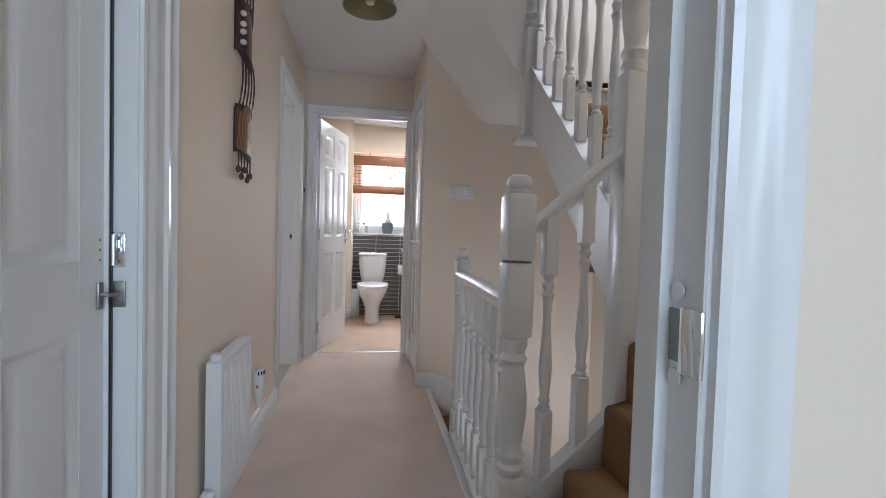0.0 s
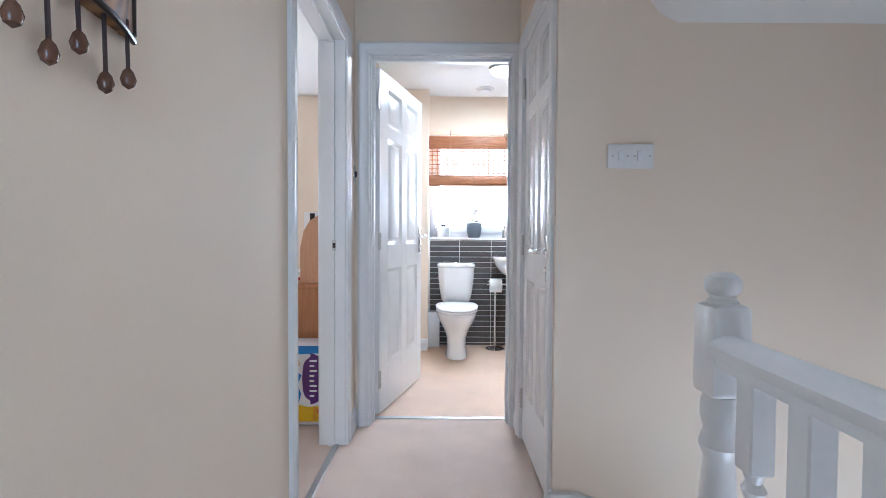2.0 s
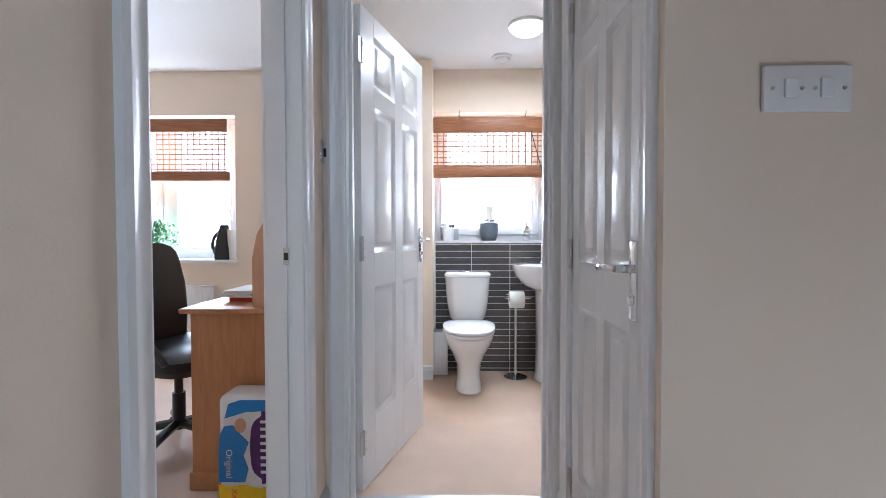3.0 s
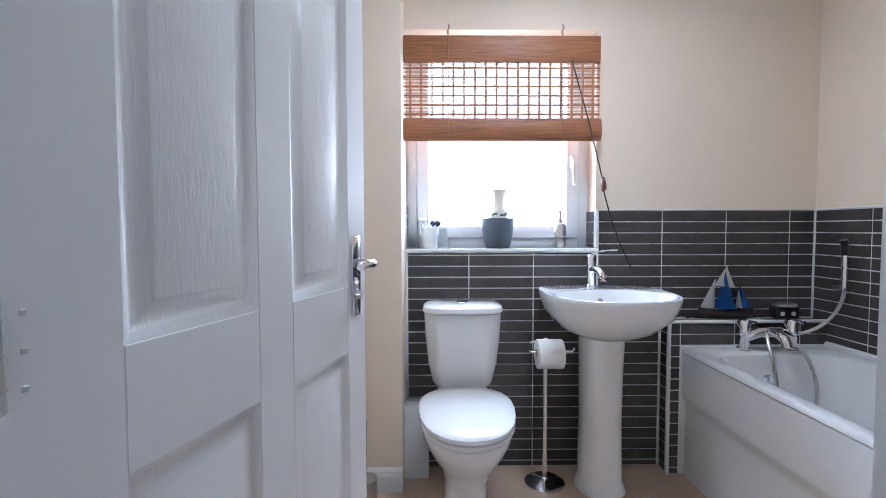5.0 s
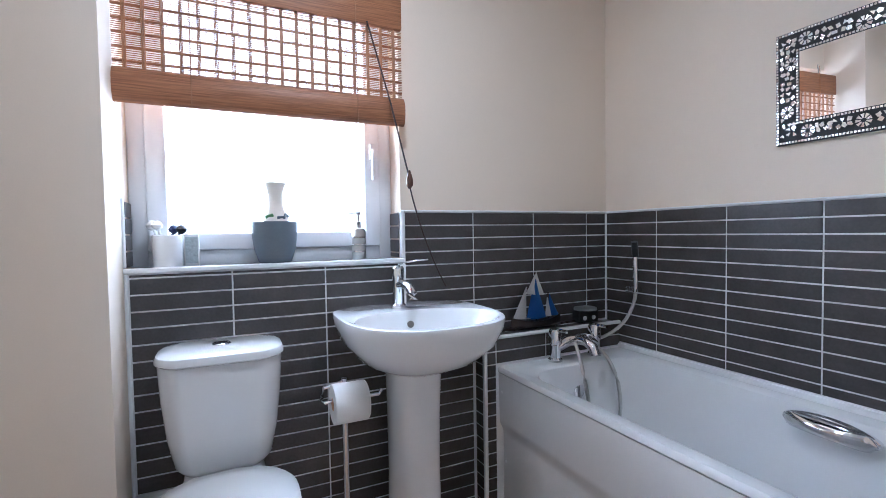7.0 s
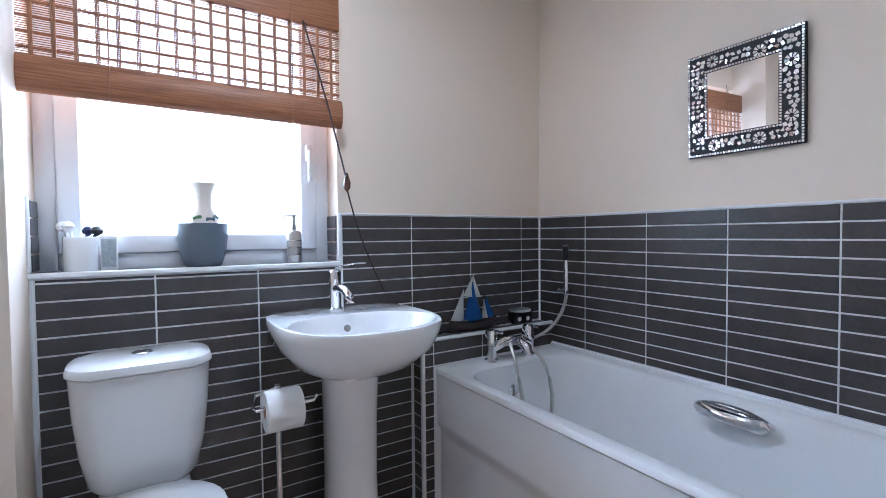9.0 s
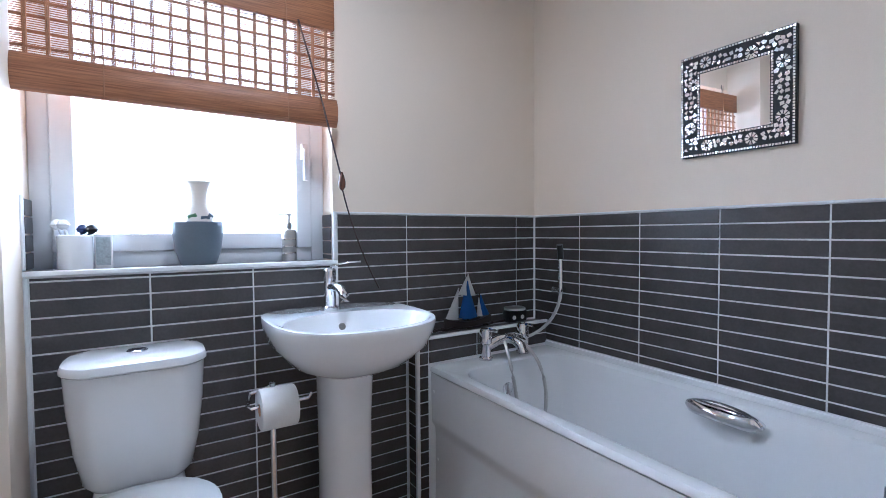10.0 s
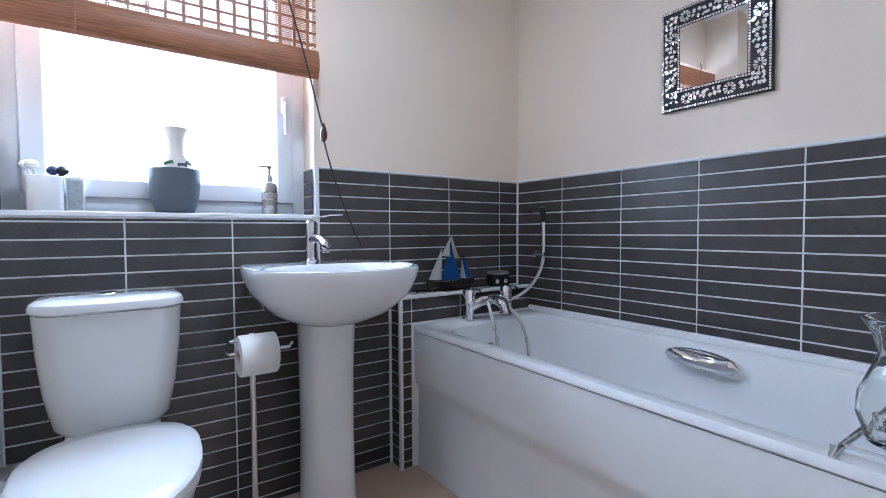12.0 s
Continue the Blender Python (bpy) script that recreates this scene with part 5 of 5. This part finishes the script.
part("ring", lathe([(0.075, 0), (0.078, -0.006), (0.07, -0.014), (0.055, -0.012), (0.052, 0)], 28, cap=False), TRIMW, cv)
part("disc", lathe([(0.046, -0.016), (0.046, -0.021), (0.03, -0.024), (0.004, -0.024)], 24), TRIMW, cv)
dr = thing("toilet_brush", "chrome pole of a toilet brush beside the wall", "toilet brush", pose(-0.43, 5.80, 0))
part("handle", lathe([(0.006, 0.1), (0.006, 0.34), (0.009, 0.345), (0.009, 0.37), (0.004, 0.376)], 12), CHROME, dr)
part("holder", lathe([(0.045, 0), (0.047, 0.01), (0.045, 0.14), (0.02, 0.15)], 20), STEEL, dr)

# ---- office ----
dk = thing("desk", "orange pine desk with a panelled side", "desk", pose(0, 0, 0))
part("side_panel", box(-1.235, -0.83, 4.45, 4.475, 0.06, 0.735, 0.003, 1), PINE, dk)
part("plinth", box(-1.245, -0.82, 4.44, 4.485, 0.0, 0.075, 0.006, 2), PINE, dk)
part("back_panel", box(-0.85, -0.832, 4.475, 5.55, 0.06, 0.735), PINE, dk)
part("side_panel", box(-1.235, -0.83, 5.55, 5.575, 0.0, 0.735, 0.003, 1), PINE, dk)
part("desk_top", box(-1.27, -0.815, 4.425, 5.60, 0.735, 0.757, 0.006, 3), PINE, dk)
hu = thing("desk_hutch", "pale pine curved end panel on the desk", "shelf", pose(0, 0, 0.757))
hp = [(-0.985, 0.0), (-0.835, 0.0), (-0.835, 0.40), (-0.875, 0.395), (-0.93, 0.36), (-0.965, 0.30), (-0.985, 0.20)]
part("end_panel", prism(hp, "y", 4.47, 4.49), HUTCH, hu)
part("shelf", box(-0.98, -0.835, 4.49, 5.5, 0.18, 0.2), HUTCH, hu)
part("end_panel", prism(hp, "y", 5.5, 5.52), HUTCH, hu)
pr = thing("paper_stack", "papers and a red folder on the desk", "papers", pose(-1.07, 4.75, 0.757))
part("folder", box(-0.09, 0.08, -0.12, 0.12, 0, 0.02, 0.002, 1), RED, pr, "red folder")
for k in range(4):
    part("sheets", box(-0.11, 0.09, -0.14, 0.13, 0.0202 + k * 0.008, 0.027 + k * 0.008, 0.001, 1), WHITEP, pr).matrix_basis = pose(0, 0, 0, 0, 0, (k * 37) % 17 - 8)
mc = thing("monitor_case", "white upright box with a dark slot on the desk", "device", pose(-1.0, 4.70, 0.757))
part("case", box(-0.02, 0.10, -0.05, 0.12, 0.18, 0.42, 0.008, 2), TRIMW, mc)
part("stand", box(0.0, 0.08, -0.04, 0.1, 0, 0.18, 0.004), TRIMW, mc)
part("slot", box(0.02, 0.05, -0.052, -0.0495, 0.30, 0.41), BLACKP, mc)
oc = thing("office_chair", "black leather office chair with padded back", "office chair", pose(-1.515, 4.83, 0, 0, 0, -105))
bm = loft([rrect(0, -0.05 + o, 0.05 - o, hw, z, 0.045 - o, 0.01) for hw, z, o in ((0.17, 0.455, 0.02), (0.205, 0.47, 0.004), (0.225, 0.54, 0), (0.24, 0.66, 0), (0.245, 0.80, 0), (0.235, 0.92, 0), (0.225, 0.97, 0.002), (0.205, 0.998, 0.01), (0.16, 1.016, 0.025))])
for v in bm.verts:
    v.co.y += -0.20 - 0.17 * (v.co.z - 0.47) + 0.035 * math.sin((v.co.z - 0.4) * 4)
part("backrest", bm, BLACK, oc)
part("seat", loft([rrect(0, -0.22, 0.26, 0.24, 0.43, 0.08), rrect(0, -0.24, 0.28, 0.26, 0.46, 0.09), rrect(0, -0.24, 0.28, 0.26, 0.50, 0.09), rrect(0, -0.21, 0.25, 0.23, 0.525, 0.08)]), BLACK, oc)
part("column", lathe([(0.03, 0.1), (0.03, 0.28), (0.02, 0.28), (0.02, 0.43)], 16), BLACKP, oc)
for s in (-1, 1):
    part("armrest", tube(bez((s * 0.24, -0.20, 0.62), (s * 0.31, -0.1, 0.72), (s * 0.31, 0.1, 0.70), (s * 0.28, 0.22, 0.50), 12), 0.018, 8, None, 0.7), BLACKP, oc)
for k in range(5):
    a = 2 * math.pi * k / 5 + 0.25
    lg = part("leg", tube([(0, 0, 0.13), (0.14 * math.cos(a), 0.14 * math.sin(a), 0.115), (0.30 * math.cos(a), 0.30 * math.sin(a), 0.085)], 0.022, 8), BLACKP, oc)
    bm = lathe([(0.027, -0.022), (0.03, -0.016), (0.03, 0.016), (0.027, 0.022)], 16)
    bmesh.ops.transform(bm, matrix=Matrix.Translation((0.30 * math.cos(a), 0.30 * math.sin(a), 0.03)) @ Euler((radians(90), 0, a)).to_matrix().to_4x4(), verts=bm.verts)
    add_box(bm, 0.30 * math.cos(a) - 0.012, 0.30 * math.cos(a) + 0.012, 0.30 * math.sin(a) - 0.012, 0.30 * math.sin(a) + 0.012, 0.05, 0.09, 0.004, 1)
    part("caster", bm, BLACKP, lg)
part("tilt_lever", tube([(0.1, 0.0, 0.41), (0.22, 0.02, 0.38), (0.30, 0.03, 0.30)], 0.009, 8), BLACKP, oc)
orad = radiator("radiator", pose(-2.95, 6.145, 0.22, 0, 0, -90), 0.95, 0.45, "white panel radiator under the office window")
ob_ = thing("bamboo_blind", "brown bamboo roman blind on the office window", "window blind", pose(0, 6.12, 0))
A0, A1 = -3.02, -1.885
part("header", box(A0, A1, -0.014, 0.012, 1.855, 1.955, 0.006, 2), BAMBOO, ob_)
part("bottom_fold", box(A0 - 0.002, A1 + 0.02, -0.026, 0.016, 1.475, 1.555, 0.018, 4), BAMBOO, ob_)
bm = bmesh.new()
for k in range(44):
    z = 1.85 - k * 0.0068
    add_box(bm, A0, A1, -0.001, 0.001, z - 0.0009, z + 0.0009)
for k in range(24):
    x = A0 + 0.02 + k * (A1 - A0 - 0.04) / 23
    for dx in (-0.003, 0.002):
        add_box(bm, x + dx - 0.001, x + dx + 0.001, -0.003, 0.003, 1.55, 1.856)
part("weave", bm, REED, ob_)["kind"] = "stuff"
for k in range(8):
    z = 1.835 - k * 0.038
    part("slat", box(A0, A1, -0.003, 0.003, z - 0.0035, z + 0.0035, 0.001, 1), BAMBOO, ob_)
pl_ = thing("potted_plant", "bushy green plant in a white pot on the office sill", "potted plant", pose(-2.46, 6.17, 0.873))
part("pot", lathe([(0.05, 0), (0.065, 0.10), (0.068, 0.105), (0.06, 0.10), (0.004, 0.09)], 20), CERAMIC, pl_)
bm = bmesh.new()
rnd = random.Random(3)
for k in range(330):
    th, ph, r = rnd.uniform(0, 6.28), rnd.uniform(-0.3, 1.5), rnd.uniform(0.05, 0.185)
    c = Vector((r * math.cos(th) * math.cos(ph), 0.6 * r * math.sin(th) * math.cos(ph), 0.15 + 0.9 * r * math.sin(ph)))
    m = Matrix.Translation(c) @ Euler((rnd.uniform(0, 6), rnd.uniform(0, 6), rnd.uniform(0, 6))).to_matrix().to_4x4()
    sz = rnd.uniform(0.014, 0.028)
    vv = [bm.verts.new(m @ Vector(p)) for p in ((-sz, 0, 0), (0, -sz * 0.5, 0.002), (sz, 0, 0.004), (0, sz * 0.5, 0.002))]
    bm.faces.new(vv)
part("foliage", bm, LEAF, pl_, "small green leaves", False)["kind"] = "stuff"
part("stems", tube([(0, 0, 0.08), (0.005, 0, 0.15), (-0.01, 0.0, 0.24)], 0.005, 6), LEAF, pl_)
ir = thing("steam_iron", "dark and white steam iron standing on the office sill", "iron", pose(-1.93, 6.15, 0.873))
part("body", loft([rrect(0, -0.05, 0.05, 0.06 - 0.05 * (k / 6) ** 2, 0.0 + k * 0.045, 0.008) for k in range(7)]), BLACKP, ir)
part("soleplate", loft([rrect(0.055, -0.045, 0.045, 0.012, 0.0 + k * 0.047, 0.008) for k in range(6)]), TRIMW, ir, "pale soleplate")
part("iron_handle", tube(bez((-0.05, 0, 0.03), (-0.12, 0, 0.08), (-0.1, 0, 0.2), (-0.02, 0, 0.22)), 0.014, 8), BLACKP, ir)

pk = thing("toilet_roll_pack", "blue, purple and yellow plastic-wrapped toilet roll pack", "toilet roll pack", pose(-1.04, 4.275, 0))
PW, PH = 0.27, 0.455
bm = box(0, PW, 0, 0.15, 0, PH, 0.03, 4)
part("wrap", bm, PACKW, pk, "white plastic wrap")


def shape(name, poly, y, mat, lab=""):
    part(name, prism(poly, "y", y, y + 0.002), mat, pk, lab)


shape("blue_print", [(0.006, 0.13), (0.105, 0.13), (0.118, 0.18), (0.10, 0.23), (0.12, 0.28), (0.09, 0.31), (0.06, 0.345), (0.028, 0.34), (0.012, 0.31), (0.006, 0.25)], -0.0030, PACKB)
shape("blue_top_print", [(0.03, 0.37), (0.11, 0.395), (0.20, 0.40), (0.255, 0.40), (0.235, 0.44), (0.09, 0.44), (0.045, 0.425)], -0.0030, PACKB)
shape("purple_print", [(0.118 + 0.066 * (1.0 + 0.9 * math.cos(a)) + 0.012 * math.cos(6 * a) * math.sin(a) ** 2, 0.262 + 0.135 * math.sin(a) * (1 + 0.03 * math.cos(8 * a))) for a in [2 * math.pi * k / 40 for k in range(40)]], -0.0032, PACKP)
shape("yellow_band", [(0.005, 0.03), (0.265, 0.03), (0.265, 0.11), (0.22, 0.118), (0.16, 0.108), (0.10, 0.12), (0.05, 0.112), (0.005, 0.12)], -0.0030, PACKY)
for k in range(8):
    z0 = 0.365 - k * 0.027
    part("logo_stroke", box(0.165, 0.19 + 0.014 * (k in (0, 2, 5, 6)), -0.0062, -0.0042, z0 - 0.011, z0, 0.0008, 1), PACKW, pk)
part("animal_print", prism([(0.09 + 0.022 * math.cos(a), 0.345 + 0.028 * math.sin(a)) for a in [2 * math.pi * k / 14 for k in range(14)]], "y", -0.0045, -0.0034), HUTCH, pk, "small tan printed patch")


def lettering(text, size, m, mat, parent):
    cu_ = bpy.data.curves.new("lettering", "FONT")
    cu_.body, cu_.size, cu_.extrude = text, size, 0.0004
    tmp = bpy.data.objects.new("lettering", cu_)
    me = bpy.data.meshes.new_from_object(tmp)
    bpy.data.objects.remove(tmp)
    me.materials.clear()
    me.materials.append(mat)
    ob = new("lettering", me)
    ob.parent = parent
    ob.matrix_basis = m


lettering("Original", 0.034, Matrix.Translation((0.035, -0.0040, 0.255)) @ Euler((radians(90), radians(90), 0)).to_matrix().to_4x4(), PACKW, pk)
lettering("24", 0.062, Matrix.Translation((0.205, -0.0040, 0.105)) @ Euler((radians(90), radians(90), 0)).to_matrix().to_4x4(), RED, pk)
lettering("ROLLS", 0.024, Matrix.Translation((0.185, -0.0040, 0.108)) @ Euler((radians(90), radians(90), 0)).to_matrix().to_4x4(), RED, pk)
lettering("XXL", 0.028, Matrix.Translation((0.055, -0.0040, 0.105)) @ Euler((radians(90), radians(90), 0)).to_matrix().to_4x4(), RED, pk)

# ---- wall tiles ----
PX, PZ, GAP = 0.2952, 0.0505, 0.0052
TOP = 1.188
_tiles = {}


def tile_mesh(w, h):
    key = (round(w, 3), round(h, 3))
    if key not in _tiles:
        bm = bmesh.new()
        a, b, e = w / 2, h / 2, 0.0012
        lo = [(-a, -b, 0), (a, -b, 0), (a, b, 0), (-a, b, 0)]
        mid_ = [(x, y, 0.0016) for x, y, _ in lo]
        hi = [(math.copysign(abs(x) - e, x), math.copysign(abs(y) - e, y), 0.0026) for x, y, _ in lo]
        loft([lo, mid_, hi], True, False, bm)
        bm.faces.new([bm.verts.new(p) for p in hi])
        bmesh.ops.remove_doubles(bm, verts=bm.verts, dist=1e-5)
        _tiles[key] = mesh_of("tile", bm, TILE, False)
    return _tiles[key]


def tile_field(parent, m, us, z0, z1, ztop=TOP):
    """Tiles over us (joint places along m's x) and from z0 to z1; m's y is up, z out of the wall."""
    k = 0
    while ztop - k * PZ > z0 + 0.006:
        a, b = max(z0, ztop - (k + 1) * PZ), min(z1, ztop - k * PZ)
        k += 1
        if b - a < 0.008:
            continue
        for u0, u1 in zip(us, us[1:]):
            w, h = u1 - u0 - GAP, b - a - GAP
            ob = new("tile", tile_mesh(w, h))
            ob.parent = parent
            ob.matrix_basis = m @ pose((u0 + u1) / 2, (a + b) / 2, 0, rnd.uniform(-0.12, 0.12), rnd.uniform(-0.12, 0.12), 0)


def grout(name, b):
    return structure(name, box(*b), GROUT, "white grout bed between dark tiles")


grout("wall_tiled_back", (-0.288, 0.570, YB - 0.004, YB - 0.0002, 0.0, 1.0))
grout("wall_tiled_back_side", (0.570, XB, YB - 0.004, YB - 0.0002, 0.0, TOP))
grout("wall_tiled_side", (XB - 0.004, XB - 0.0002, 4.402, YB - 0.004, 0.58, TOP))
tb1 = bpy.data.objects["wall_tiled_back"]
tb2 = bpy.data.objects["wall_tiled_back_side"]
tb3 = bpy.data.objects["wall_tiled_side"]
MB = Matrix(((1, 0, 0, 0), (0, 0, -1, YB - 0.0042), (0, 1, 0, 0), (0, 0, 0, 1)))
MS = Matrix(((0, 0, -1, XB - 0.0042), (-1, 0, 0, 0), (0, 1, 0, 0), (0, 0, 0, 1)))
tile_field(tb1, MB, [-0.286, -0.005, 0.291, 0.570], 0.0, 0.998)
tile_field(tb2, MB, [0.588, 0.882, 1.177, 1.472, XB - 0.01], LZ, TOP)
tile_field(tb2, MB, [0.570, LX - 0.01], 0.0, LZ)
tile_field(tb3, MS, [-(YB - 0.01), -5.870, -5.575, -5.280, -4.985, -4.69, -4.404], 0.60, TOP)
ML = Matrix(((1, 0, 0, 0), (0, 0, -1, LY), (0, 1, 0, 0), (0, 0, 0, 1)))
tile_field(ledge, ML, [LX + 0.004, 0.934], 0.0, LZ - 0.01, LZ - 0.01)
tile_field(ledge, ML, [0.934, 1.177, 1.472, XB - 0.002], 0.585, LZ - 0.01, LZ - 0.01)
MLL = Matrix(((0, 0, -1, LX), (-1, 0, 0, 0), (0, 1, 0, 0), (0, 0, 0, 1)))
tile_field(ledge, MLL, [-(YB - 0.008), -(LY + 0.004)], 0.0, LZ - 0.01, LZ - 0.01)
MT = Matrix(((1, 0, 0, 0), (0, 1, 0, 0), (0, 0, 1, LZ - 0.008), (0, 0, 0, 1)))
for a, b in zip((LX + 0.006, 1.177, 1.472), (1.177, 1.472, XB - 0.004)):
    ob = new("tile", tile_mesh(b - a - GAP, 0.074))
    ob.parent, ob.matrix_basis = ledge, MT @ pose((a + b) / 2, 6.112, 0)
# tiles returning into the window opening
MR = Matrix(((0, 0, -1, 0.570), (-1, 0, 0, 0), (0, 1, 0, 0), (0, 0, 0, 1)))
MRL = Matrix(((0, 0, 1, -0.292), (1, 0, 0, 0), (0, 1, 0, 0), (0, 0, 0, 1)))
tile_field(tb2, MR, [-6.262, -(YB + 0.006)], 1.016, TOP)
tile_field(tb1, MRL, [YB + 0.006, 6.262], 1.016, 1.218, 1.218)
